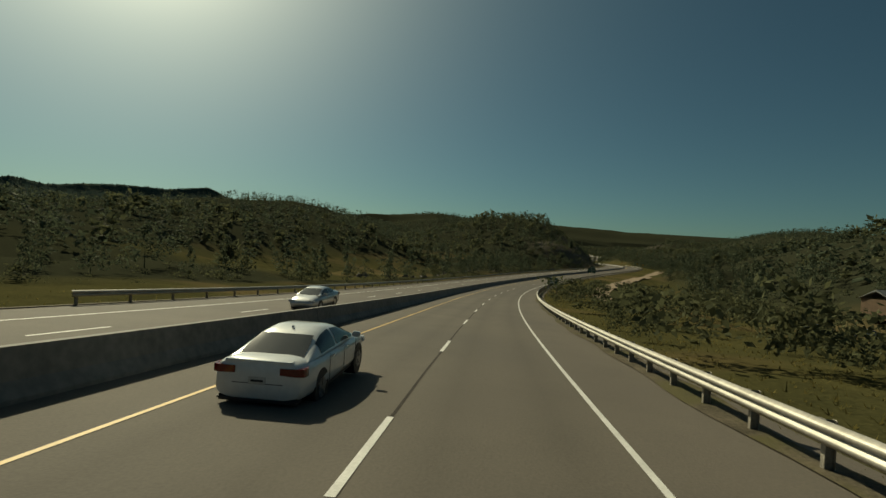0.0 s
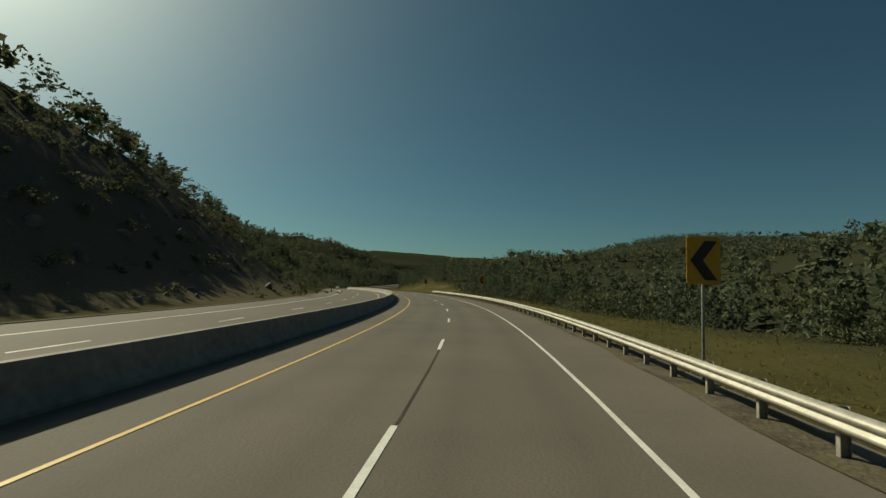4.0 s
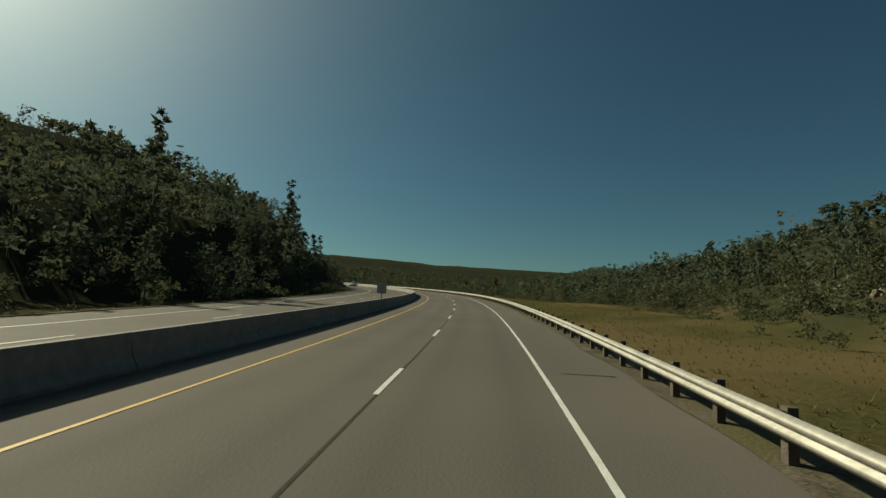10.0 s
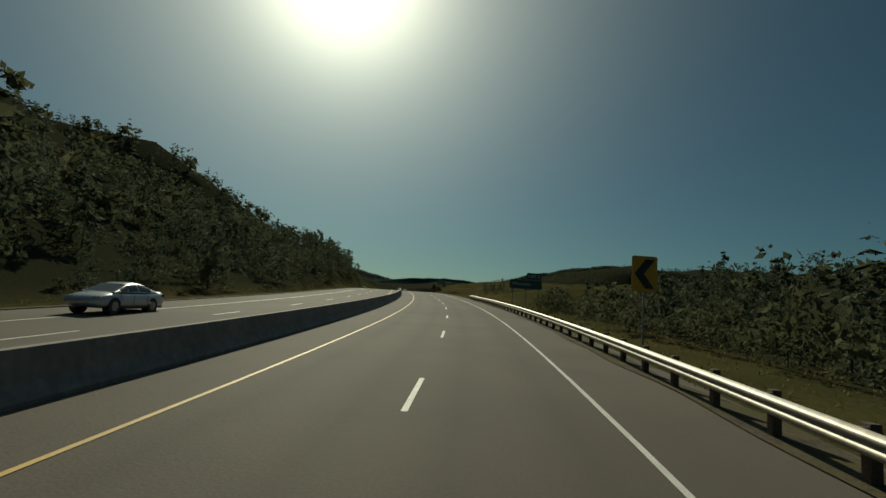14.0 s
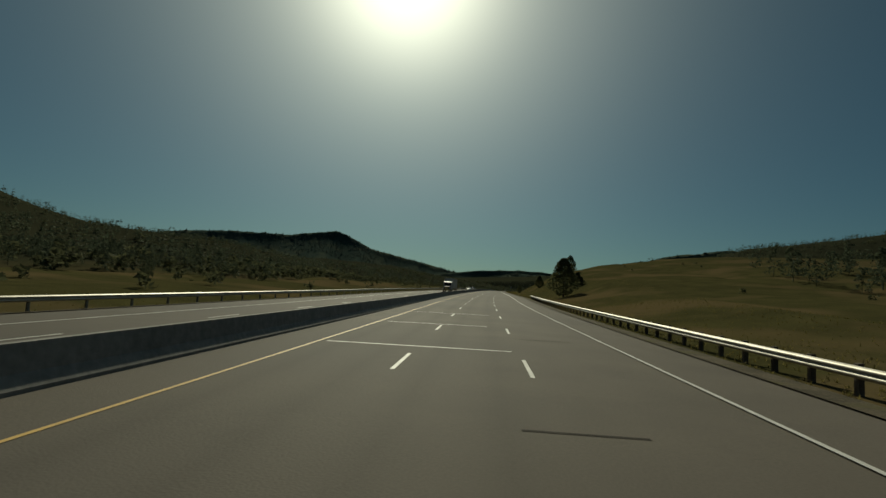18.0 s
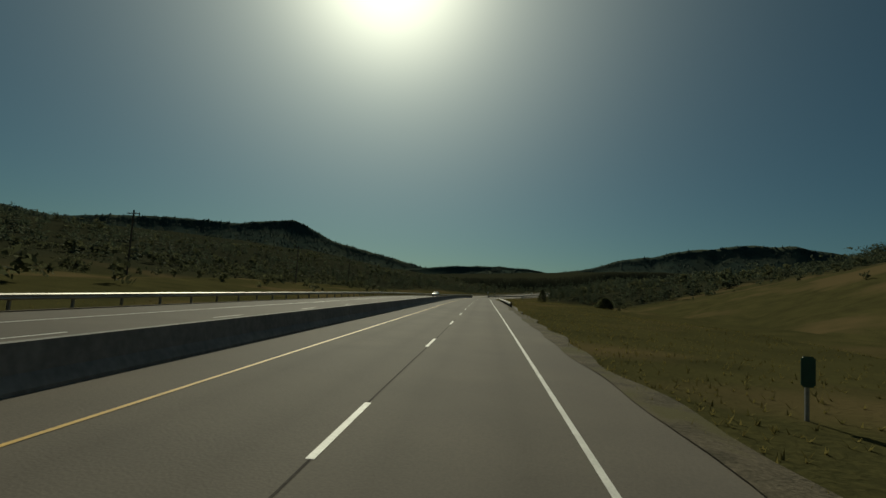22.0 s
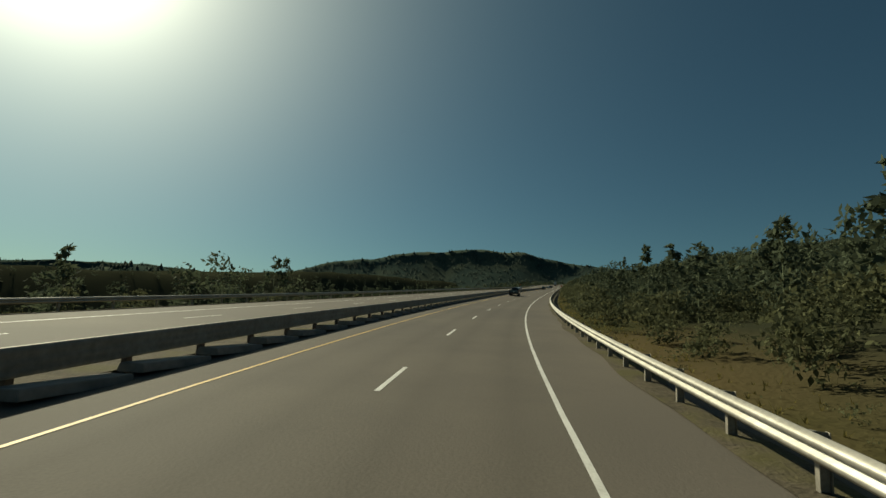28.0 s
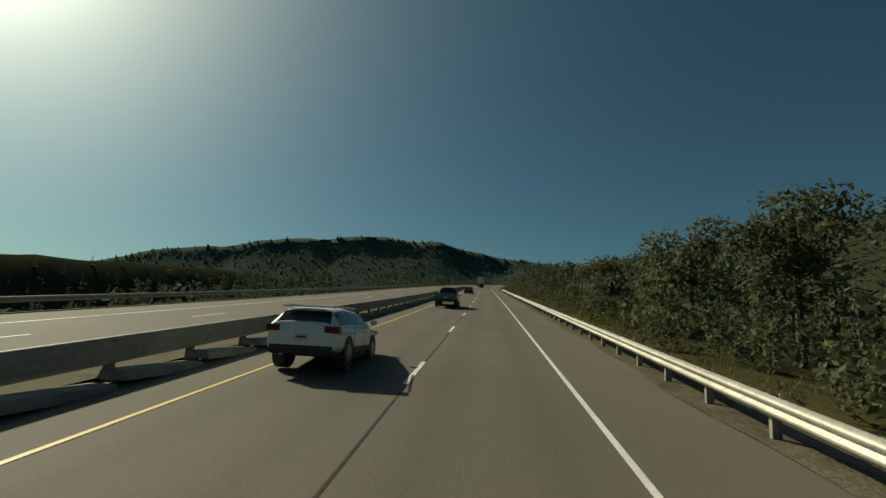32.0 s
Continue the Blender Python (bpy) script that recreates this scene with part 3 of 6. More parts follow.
# wheels have worn two paths into each lane
worn = np.array([sum(math.exp(-((n - c) / 0.42) ** 2) for c in (-2.75, -0.91, 0.91, 2.75)) for n in ACROSS] + [-0.5, -0.7])
at = road.data.attributes.new("worn", "FLOAT", "POINT")
at.data.foreach_set("value", np.tile(worn, len(road.data.vertices) // len(worn)).astype(np.float32))
tagged(road, kind="structure")
road_far = strip("road_opposite", -40, 3650, [(lambda s: -20.0 - MEDIAN(s), -0.05), (lambda s: -15.4 - MEDIAN(s), 0), (lambda s: -7.2 - MEDIAN(s), 0), (lambda s: -5.75 - np.minimum(MEDIAN(s), 0.6), 0.0)], ASPHALT)
tagged(road_far, kind="structure")
W2 = table([16.4, 16.9, 17.1, 17.25, 17.5, 17.9, 19.3, 20.0, 20.7], [16.0, 13.4, 11.3, 9.4, 8.5, 7.8, 7.8, 5.7, 3.66])


def line(name, s0, s1, n, wide, mat, parent=road, h=0.009):
    f = n if callable(n) else (lambda s: np.full(np.shape(s), float(n)))
    return strip(name, s0, s1, [(lambda s: f(s) - wide / 2, h), (lambda s: f(s) + wide / 2, h)], mat, parent, step=5.0)


line("yellow_edge_line", -40, 3650, -3.66, 0.1, YELLOW)
line("white_edge_line", -40, 17.12 * STEP, 3.66, 0.11, WHITE)
line("white_edge_line", 20.7 * STEP, 3650, 3.66, 0.11, WHITE)
line("ramp_edge_line", 16.4 * STEP, 20.7 * STEP, W2, 0.12, WHITE)
line("gore_line", 16.4 * STEP, 17.12 * STEP, lambda s: 3.66 + (17.12 * STEP - s) * 0.105 + 0.14, 0.2, WHITE)
line("white_edge_line", -40, 3650, lambda s: -15.4 - MEDIAN(s), 0.14, WHITE, road_far)
line("yellow_edge_line", -40, 3650, lambda s: -8.0 - MEDIAN(s), 0.13, YELLOW, road_far)
CYCLE, FIRST = 12.33, 1.64
LAG_AT = np.array([0, 1, 2, 3, 4, 7, 8, 9, 10, 11, 12, 13, 14, 17, 18, 19, 20, 21, 22, 23, 24, 25, 26, 29, 30, 31, 32]) * STEP
LAG = np.array([-3.7, 2.1, 8.1, 13.7, 9.2, 4.9, -0.1, -3.4, -9.1, -5.7, -4.3, -6.9, -7.5, -11.2, -12.1, -12.4, -14.8, -16.3, -17.4, -20.4, -20.8, -21.7, -18.9, -23.4, -27.6, -30.6, -35.1])          # the dashes' spacing is not quite even along the road


def DASHED(q):
    return float(np.interp(q, LAG_AT + LAG, LAG_AT)) if 0 < q < 2900 else q - float(LAG[0] if q <= 0 else LAG[-1])


for i in range(-3, 290):
    s = DASHED(FIRST + i * CYCLE)
    if -40 < s < 3600:
        strip("lane_dash", s, s + 3.2, [(-0.06, 0.009), (0.06, 0.009)], WHITE, road, step=3.2)
        if 17.2 * STEP < s < 19.4 * STEP:
            strip("lane_dash", s, s + 3.2, [(3.6, 0.009), (3.72, 0.009)], WHITE, road, step=3.2)
far_dash = [(s, lambda q: -11.7 - MEDIAN(q)) for s in np.arange(-36, 3600, CYCLE)]
dv, df = [], []
for s, f in far_dash:
    q = np.array([s, s + 3.2])
    a, b = on_road(q, f(q) - 0.06, 0.009), on_road(q, f(q) + 0.06, 0.009)
    df.append(tuple(range(len(dv), len(dv) + 4)))
    dv += [a[0], b[0], b[1], a[1]]
tagged(mesh_object("lane_dashes", dv, df, WHITE, road_far), kind="stuff")

# ---- median barrier ----
barrier = new("median_barrier")
tagged(barrier, "long grey concrete median barrier with a stained shaded face", "barrier")
JERSEY = [(-5.62, 0), (-5.62, 0.08), (-5.78, 0.33), (-5.86, 0.86), (-6.04, 0.86), (-6.12, 0.33), (-6.28, 0.08), (-6.28, 0)]
s = -40.0
while s < 24.55 * STEP:
    tube("barrier_section", s, min(s + 30.44, 24.55 * STEP), JERSEY, CONCRETE, barrier, step=5.1)
    s += 30.5


# ---- guard rails ----
def w_beam(n, side, low=0.0):
    """Section of a corrugated rail whose face looks to the side -1 (left) or 1."""
    f = [(0.0, 0.40), (0.035, 0.44), (0.085, 0.46), (0.085, 0.52), (-0.005, 0.55), (-0.005, 0.58), (0.085, 0.61), (0.085, 0.67), (0.035, 0.69), (0.0, 0.73)]
    out = [(n + side * a, h + low) for a, h in f]
    return out + [(q - side * 0.012, h) for q, h in reversed(out)]


def thrie_beam(n, side, low=0.0):
    """Section of a broad, nearly flat rail of three shallow waves, on the side that it turns to the road."""
    f = [(0.0, 0.33), (0.03, 0.35), (0.045, 0.42), (0.02, 0.48), (0.045, 0.54), (0.045, 0.62), (0.02, 0.67), (0.045, 0.73), (0.045, 0.8), (0.03, 0.86), (0.0, 0.88)]
    out = [(n + side * a, h + low) for a, h in f]
    return out + [(q - side * 0.05, h) for q, h in reversed(out)]


def post_mesh(boxes, mat):
    bm = bmesh.new()
    for (x0, x1, y0, y1, z0, z1) in boxes:
        bmesh.ops.create_cube(bm, size=1, matrix=Matrix.Translation(((x0 + x1) / 2, (y0 + y1) / 2, (z0 + z1) / 2)) @ Matrix.Diagonal((x1 - x0, y1 - y0, z1 - z0, 1)))
    bmesh.ops.bevel(bm, geom=bm.edges[:], offset=0.006, segments=1, affect="EDGES")
    bmesh.ops.scale(bm, vec=(S, S, S), verts=bm.verts)
    me = bpy.data.meshes.new("post")
    bm.to_mesh(me)
    me.materials.append(mat)
    return me


WOOD_POST = post_mesh(((-0.075, 0.075, -0.09, 0.09, -0.6, 0.77), (-0.19, -0.075, -0.07, 0.07, 0.4, 0.72)), POSTWOOD)
STEEL_POST = post_mesh(((-0.075, -0.062, -0.05, 0.05, -0.6, 0.7), (0.062, 0.075, -0.05, 0.05, -0.6, 0.7), (-0.065, 0.065, -0.006, 0.006, -0.6, 0.7), (-0.19, -0.075, -0.06, 0.06, 0.42, 0.71)), POSTSTEEL)


def guard_rail(t0, t1, n, face, label, gap=1.92, beam=w_beam, post=WOOD_POST, mat=STEEL):
    rail = tagged(new("guard_rail"), label, "guard rail")
    s0, s1 = t0 * STEP, t1 * STEP
    f = n if callable(n) else (lambda s: np.full(np.shape(s), float(n)))
    s = s0
    while s < s1 - 1:
        e = min(s + 7.62 * 4, s1)
        ss = np.linspace(s, e, max(2, int((e - s) / 3.8) + 1))
        sec = beam(0, face)
        pts = np.stack([on_road(ss, f(ss) + a, h) for a, h in sec], 1)
        k, m = len(ss), len(sec)
        faces = [(i * m + j, i * m + (j + 1) % m, (i + 1) * m + (j + 1) % m, (i + 1) * m + j) for i in range(k - 1) for j in range(m)]
        mesh_object("rail_beam", pts.reshape(-1, 3), faces, mat, rail, True)
        s = e
    for s in np.arange(s0 + 0.5, s1, gap):
        o = new("post", post)
        o.parent = rail
        off = -face * 0.2
        o.matrix_basis = spot(s / STEP, float(f(np.array([s]))[0]) + off) @ Matrix.Rotation(0 if face < 0 else math.pi, 4, "Z")
    return rail


STEELRAIL = "galvanised corrugated steel guard rail on slim steel posts"
RAIL = "galvanised corrugated steel guard rail on dark timber posts along the road"
guard_rail(-0.4, 5.3, 6.1, -1, STEELRAIL, 2.0, post=STEEL_POST)
guard_rail(8.35, 14.95, 6.1, -1, RAIL, 2.1)
guard_rail(17.38, 19.28, lambda s: RAMP(s) + 0.5, -1, RAIL)
guard_rail(22.85, 23.55, 6.1, -1, RAIL)
guard_rail(25.75, 27.6, 6.1, -1, RAIL, 2.4)
guard_rail(27.6, 33.5, 6.1, -1, STEELRAIL, 2.4, post=STEEL_POST)
guard_rail(25.24, 34.0, -5.85, 1, "broad grey median guard rail on posts over a concrete kerb", 2.86, thrie_beam, mat=DULLSTEEL)
FARRAIL = "low steel guard rail along the opposite roadway's outer edge"
guard_rail(0.25, 3.3, -19.3, 1, FARRAIL, 3.8, post=STEEL_POST)
guard_rail(16.2, 34.0, lambda s: -20.4 - MEDIAN(s), 1, FARRAIL, 3.8, post=STEEL_POST)



# ---- far ranges ----
SLOPES = []
ROWS_ACROSS = np.array([-1.0, -0.62, -0.4, -0.26, -0.16, -0.09, -0.04, -0.015, 0, 0.02, 0.06, 0.15, 0.4, 0.9])


def far_range(name, crest, depth, label, base):
    """A mountain range with its crest through the given places: slopes fall to both sides in spurs and gullies."""
    c = np.array(crest, float)
    ends = [c[0] + (c[0] - c[1]) / np.linalg.norm(c[0] - c[1]) * k for k in (500, 1300)], [c[-1] + (c[-1] - c[-2]) / np.linalg.norm(c[-1] - c[-2]) * k for k in (500, 1300)]
    for e in ends:
        near = c[0] if e is ends[0] else c[-1]
        e[0][2], e[1][2] = base + (near[2] - base) * 0.55, base
    c = np.vstack([ends[0][::-1], c, ends[1]])
    d = np.r_[0, np.cumsum(np.hypot(*np.diff(c[:, :2], axis=0).T))]
    u = np.linspace(0, d[-1], int(d[-1] / 22) + 2)
    p = np.stack([np.interp(u, d, c[:, i]) for i in range(3)], 1)
    tang = np.gradient(p[:, :2], axis=0)
    tang = np.stack([np.convolve(np.pad(tang[:, i], 12, mode='edge'), np.ones(25) / 25, 'valid') for i in range(2)], 1)
    tang /= np.hypot(*tang.T)[:, None]
    side = np.stack([tang[:, 1], -tang[:, 0]], 1)
    rows = ROWS_ACROSS
    verts = []
    for r in rows:
        fall = abs(r) ** 0.72
        q = p[:, :2] + side * (r * depth)
        spur = 0.10 * np.sin(u / 95 + 1.5 * np.sin(u / 210)) + 0.06 * np.sin(u / 41 + r * 3) + 0.03 * np.sin(u / 17 + r * 9)
        z = base + (p[:, 2] - base) * (1 - fall * (1 + spur * np.clip(1.3 - abs(r), 0, 1)))
        z += (2.2 * np.sin(u / 9.0) * np.sin(u / 23.0 + r * 7) + 1.4 * np.sin(u / 4.7 + r * 31)) * (1 if abs(r) > 0.001 else 0.6)
        verts.append(np.c_[q, z])
    verts = np.stack(verts, 1)
    k, m = verts.shape[:2]
    faces = [(i * m + j, i * m + j + 1, (i + 1) * m + j + 1, (i + 1) * m + j) for i in range(k - 1) for j in range(m - 1)]
    ob = mesh_object(name, verts.reshape(-1, 3) * S, faces, HAZY_RANGE, smooth=True)
    SLOPES.append((verts, min(1.0, depth / 1150)))
    return tagged(ob, label, "mountain", kind="structure")


far_range("mesa_range", [(-2902, 2806, 285), (-2835, 2992, 258), (-2747, 3189, 293), (-2672, 3420, 318), (-2476, 3692, 322), (-2438, 3738, 336), (-2289, 3904, 370), (-2234, 3959, 339), (-2128, 4058, 267), (-1829, 4233, 192), (-1542, 4356, 118), (-1393, 4435, 138), (-1220, 4480, 138)], 1200, "flat-topped wooded mesa range on the horizon", -40)
far_range("wooded_range", [(-760, 3300, 96), (-628, 3270, 88), (-568, 3258, 81), (-530, 3254, 86), (-505, 3265, 90)], 900, "dark wooded hill on the horizon", -40)
far_range("wooded_range", [(-735, 3710, 111), (-610, 3758, 135), (-552, 3775, 156), (-498, 3789, 174), (-396, 3801, 187), (-308, 3814, 211), (-216, 3814, 217), (-126, 3811, 231), (-60, 3804, 224), (8, 3790, 225), (48, 3781, 212), (139, 3755, 195), (248, 3680, 180), (320, 3609, 172)], 620, "long wooded mountain range on the horizon", -40)
far_range("wooded_range", [(-124, 4355, 265), (316, 4272, 240), (948, 3986, 64), (1076, 3880, 38), (1403, 3763, 96), (1450, 3412, 107), (1547, 2898, 173)], 1200, "low wooded range closing the valley", -40)

far_range("wooded_range", [(-1080, 3560, 118), (-930, 3660, 128), (-810, 3746, 124), (-761, 3773, 112), (-699, 3802, 104)], 480, "near wooded hill across the valley", -40)


# ---- trees ----
rng = np.random.default_rng(5)


def conifer_faces(r, h, whorls, arms, seed):
    """Points and triangles of a pine's crown: drooping, ragged boughs in rings round the stem."""
    g = np.random.default_rng(seed)
    v, f = [], []
    for w in range(whorls):
        k = w / (whorls - 1)
        z = h * (0.12 + 0.86 * k)
        reach = r * (1 - k) ** 0.6 * g.uniform(0.7, 1.15) + 0.05 * r
        for a in range(arms):
            if g.random() < 0.12:
                continue
            t = (a + g.uniform(-0.35, 0.35) + 0.5 * (w % 2)) / arms * 6.283
            q = reach * g.uniform(0.65, 1.2)
            c, s_ = math.cos(t), math.sin(t)
            wd = q * g.uniform(0.35, 0.6)
            tip = (c * q, s_ * q, z - q * g.uniform(0.1, 0.5))
            lift = h * 0.05 * g.uniform(0.6, 1.3) * (1 - 0.8 * k)
            i = len(v)
            v += [(0, 0, z + lift), (c * q * 0.55 - s_ * wd, s_ * q * 0.55 + c * wd, z - 0.1 * q), tip, (c * q * 0.55 + s_ * wd, s_ * q * 0.55 - c * wd, z - 0.1 * q), (c * q * 0.3, s_ * q * 0.3, z - lift)]
            f += [(i, i + 1, i + 2), (i, i + 2, i + 3), (i + 4, i + 2, i + 1)]
    return np.array(v), np.array(f)


def broad_faces(r, h, n, seed, leaf=0.25, low=0.22, lobe_count=9):
    """Points and triangles of a leafy crown: many small tilted leaf clumps in uneven lobes."""
    g = np.random.default_rng(seed)
    lobes = [(g.normal(0, 0.36 * r), g.normal(0, 0.36 * r), h * g.uniform(low, 0.8), r * g.uniform(0.35, 0.62)) for _ in range(lobe_count)]
    v, f = [], []
    for _ in range(n):
        x, y, z, q = lobes[g.integers(len(lobes))]
        d = g.normal(size=3)
        d /= np.linalg.norm(d)
        c = np.array([x, y, z]) + d * q * g.uniform(0.55, 1.08) * np.array([1, 1, min(1.0, 0.24 * h / r)])
        c[2] = min(max(c[2], 0.03 * h), h)
        a = g.normal(size=3)
        a /= np.linalg.norm(a)
        b = np.cross(a, d + 0.01)
        b /= np.linalg.norm(b) + 1e-9
        e = r * g.uniform(0.75, 1.35) * leaf
        i = len(v)
        v += [c + a * e * 1.3, c + b * e * 0.55, c - a * e * 1.1, c - b * e * 0.7]
        f += [(i, i + 1, i + 2), (i, i + 2, i + 3)]
    return np.array(v), np.array(f)


def pine_faces(r, h, clumps, n, seed, leaf=0.045):
    """Points and triangles of an open pine: needle clumps on uneven boughs, narrowing to a blunt top, on a thin stem."""
    g = np.random.default_rng(seed)
    v, f = [], []
    for k in range(3):
        a = k * 2.094
        v += [(0.014 * math.cos(a), 0.014 * math.sin(a), 0.0)]
    v += [(0, 0, 0.9 * h)]
    f += [(0, 1, 3), (1, 2, 3), (2, 0, 3)]
    for k in range(clumps):
        q = (k + g.uniform(0.1, 0.9)) / clumps
        t, out = g.uniform(0, 6.283), r * (1.02 - q) ** 0.55 * g.uniform(0.25, 1.0)
        c0 = np.array([out * math.cos(t), out * math.sin(t), h * (0.16 + 0.8 * q)])
        size = r * (0.5 - 0.26 * q) * g.uniform(0.7, 1.2)
        for _ in range(n):
            d = g.normal(size=3)
            d /= np.linalg.norm(d)
            c = c0 + d * size * g.uniform(0.5, 1.05) * np.array([1, 1, 0.62])
            a = g.normal(size=3) + d
            a /= np.linalg.norm(a)
            b = np.cross(a, d + 0.01)
            b /= np.linalg.norm(b) + 1e-9
            e = leaf * g.uniform(0.7, 1.3)
            i = len(v)
            v += [c + a * e, c + b * e * 0.34, c - a * e, c - b * e * 0.4]
            f += [(i, i + 1, i + 2), (i, i + 2, i + 3)]
    return np.array(v), np.array(f)


def scatter(name, spots, heights, kinds, mats, label):
    """One mesh of many trees."""
    allv, allf, base = [], [], 0
    turn = rng.uniform(0, 6.28, len(spots))
    pick = rng.integers(0, len(kinds), len(spots))
    for k, (v, f) in enumerate(kinds):
        idx = np.nonzero(pick == k)[0]
        if not len(idx):
            continue
        c, s_ = np.cos(turn[idx]), np.sin(turn[idx])
        hh = heights[idx]
        wide = hh * rng.uniform(0.8, 1.25, len(idx))
        x = (v[None, :, 0] * c[:, None] - v[None, :, 1] * s_[:, None]) * wide[:, None]
        y = (v[None, :, 0] * s_[:, None] + v[None, :, 1] * c[:, None]) * wide[:, None]
        z = v[None, :, 2] * hh[:, None]
        p = np.stack([x, y, z], -1) * S + spots[idx][:, None, :]
        allv.append(p.reshape(-1, 3))
        allf.append((f[None] + (np.arange(len(idx)) * len(v))[:, None, None] + base).reshape(-1, 3))
        base += p.shape[0] * p.shape[1]
    v, f = np.concatenate(allv), np.concatenate(allf)
    me = bpy.data.meshes.new(name)
    me.vertices.add(len(v))
    me.vertices.foreach_set("co", v.ravel())
    me.loops.add(len(f) * 3)
    me.loops.foreach_set("vertex_index", f.ravel().astype(np.int32))
    me.polygons.add(len(f))
    me.polygons.foreach_set("loop_start", np.arange(0, len(f) * 3, 3, dtype=np.int32))
    me.update(calc_edges=True)
    me.materials.append(mats)
    return tagged(new(name, me), label, "forest", kind="stuff")


PINES = [conifer_faces(0.22, 1.0, 6, 5, 11 + i) for i in range(4)] + [broad_faces(0.3, 1.0, 36, 51 + i, 0.19, 0.2, 6) for i in range(6)]
BUSHES = [broad_faces(0.45, 1.0, 40, 31 + i, 0.25) for i in range(4)]
LOW = [broad_faces(0.8, 1.0, 24, 91 + i, 0.13) for i in range(4)]
NEAR_LOW = [broad_faces(0.7, 1.0, 80, 95 + i, 0.055, 0.1, 5) for i in range(4)]
NEAR_PINES = [pine_faces(0.24, 1.0, 17, 14, 71 + i) for i in range(5)] + [broad_faces(0.3, 1.0, 150, 75 + i, 0.1) for i in range(4)]
MID_BUSHES = [broad_faces(0.45, 1.0, 95, 35 + i, 0.12) for i in range(4)]
TALL_PINES = [pine_faces(0.17, 1.0, 20, 9, 61 + i, 0.042) for i in range(4)]
NEAR_BUSHES = [broad_faces(0.45, 1.0, 190, 81 + i, 0.085) for i in range(4)]


def grow(side, t0, t1, per_100, nmin, nmax, name, kinds, mat, hmin, hmax, label, bias=1.0, free=False):
    """Trees over a stretch of one side; nmin and nmax count from where its trees begin."""
    count = int((t1 - t0) * STEP / 100 * per_100)
    s = rng.uniform(t0 * STEP, t1 * STEP, count)
    edge = (TREES_L if side < 0 else TREES_R)(s)
    n = side * (edge + nmin + (nmax - nmin) * rng.random(count) ** bias)
    p = on_road(s, n, 0)
    # inside bends, rows far out would cross the road again
    _, nn = nearest(p[:, 0] / S, p[:, 1] / S)
    ok = (np.abs(nn) > np.abs(n) * 0.8) & (clearing(s, n) < 0.5)
    s, n = s[ok], n[ok]
    spots = on_road(s, n, ground_z(s, n) - 0.4)
    tall = rng.uniform(hmin, hmax, len(s)) * (0.75 + 0.5 * rng.random(len(s)))
    reach = np.where(rng.random(len(s)) < 0.08, np.where(np.abs(n) > edge[ok] + 12, rng.uniform(1.1, 1.4, len(s)), 1.0), rng.uniform(0.75, 1.08, len(s)))
    reach = reach * (0.85 if side < 0 and t0 >= 17 else 1.14)
    if not free:
        tall = np.minimum(tall * np.maximum(reach, 1), np.maximum((tree_top(s, n) - ground_z(s, n)) * reach, 1.3))
    return scatter(name, spots, tall, kinds, mat, label)


for side, spans in ((-1, [(1.2, 3.4, 1.0), (3.4, 5.3, 1.0), (5.3, 17.4, 1.0), (24, 29, 0.6), (29, 39, 0.6), (-0.5, 1.2, 0.5)]), (1, [(0, 2.6, 0.6), (2.6, 5.8, 1.0), (5.8, 8.3, 0.9), (8.3, 8.75, 0.4), (8.75, 10, 1.0), (10, 15.2, 1.0), (24.5, 28, 0.8), (28, 31.9, 1.0), (31.9, 39, 0.8)])):
    for t0, t1, dens in spans:
        cut = side < 0 and t0 == 3.4
        grow(side, t0, t1, dens * 250, 28, 310, "pine_forest", PINES, PINE, 7.5 + 2 * (side * t0 > 31), 11.5 + 3 * (side * t0 > 31), "dark green pine forest on the hillside", 1.25)
        grow(side, t0, t1, dens * 75, 20, 160, "leafy_wood", BUSHES, LEAF, 3.5, 7, "green broad-leaved scrub among the pines")
        grow(side, t0, t1, dens * 84, 4 if cut else 1, 32, "pine_stand", NEAR_PINES, PINE, 5.0 + 3 * (side * t0 > 31), 9.5 + 3 * (side * t0 > 31), "dark green pines along the forest edge")
        grow(side, t0, t1, dens * (24 if t0 > 23 else 46), -6 if cut else -2, 17, "leafy_scrub", NEAR_BUSHES, LEAF, 1.6, 4.5, "green leafy scrub along the forest edge")
        grow(side, t0, t1, dens * 70, -4, 10, "undergrowth", NEAR_LOW, LEAF, 0.5, 1.3, "low green undergrowth at the forest's foot", 1.3)
        grow(side, t0, t1, dens * (120 if cut else 170), 10, 40, "undergrowth", LOW, LEAF, 0.6, 1.6, "low green undergrowth on the slope", 1.5)
grow(-1, 0.3, 3.4, 190, 40, 220, "pine_forest", PINES, PINE, 6, 10, "dense pine forest above the open slope")
grow(1, 0.08, 1.05, 95, -72, -56, "leafy_scrub", NEAR_BUSHES, LEAF, 2.2, 4.6, "tall dark scrub on the bank below the guard rail", free=True)
grow(1, 1.05, 2.0, 30, -31, -22, "leafy_scrub", NEAR_BUSHES, LEAF, 0.8, 2.0, "low scrub on the grass bank below the guard rail", free=True)
grow(-1, 3.1, 5.4, 150, -9, 32, "scrub", BUSHES, LEAF, 0.7, 2.0, "low scrub clinging to the stony cut slope", free=True)
grow(1, 8.95, 14.8, 80, -3, 13, "leafy_scrub", NEAR_BUSHES, LEAF, 1.6, 4.2, "dense green scrub along the meadow's edge", free=True)
grow(1, 8.75, 12.2, 120, -1, 20, "leafy_scrub", NEAR_BUSHES, LEAF, 1.4, 3.6, "green scrub at the foot of the wooded hillside", free=True)
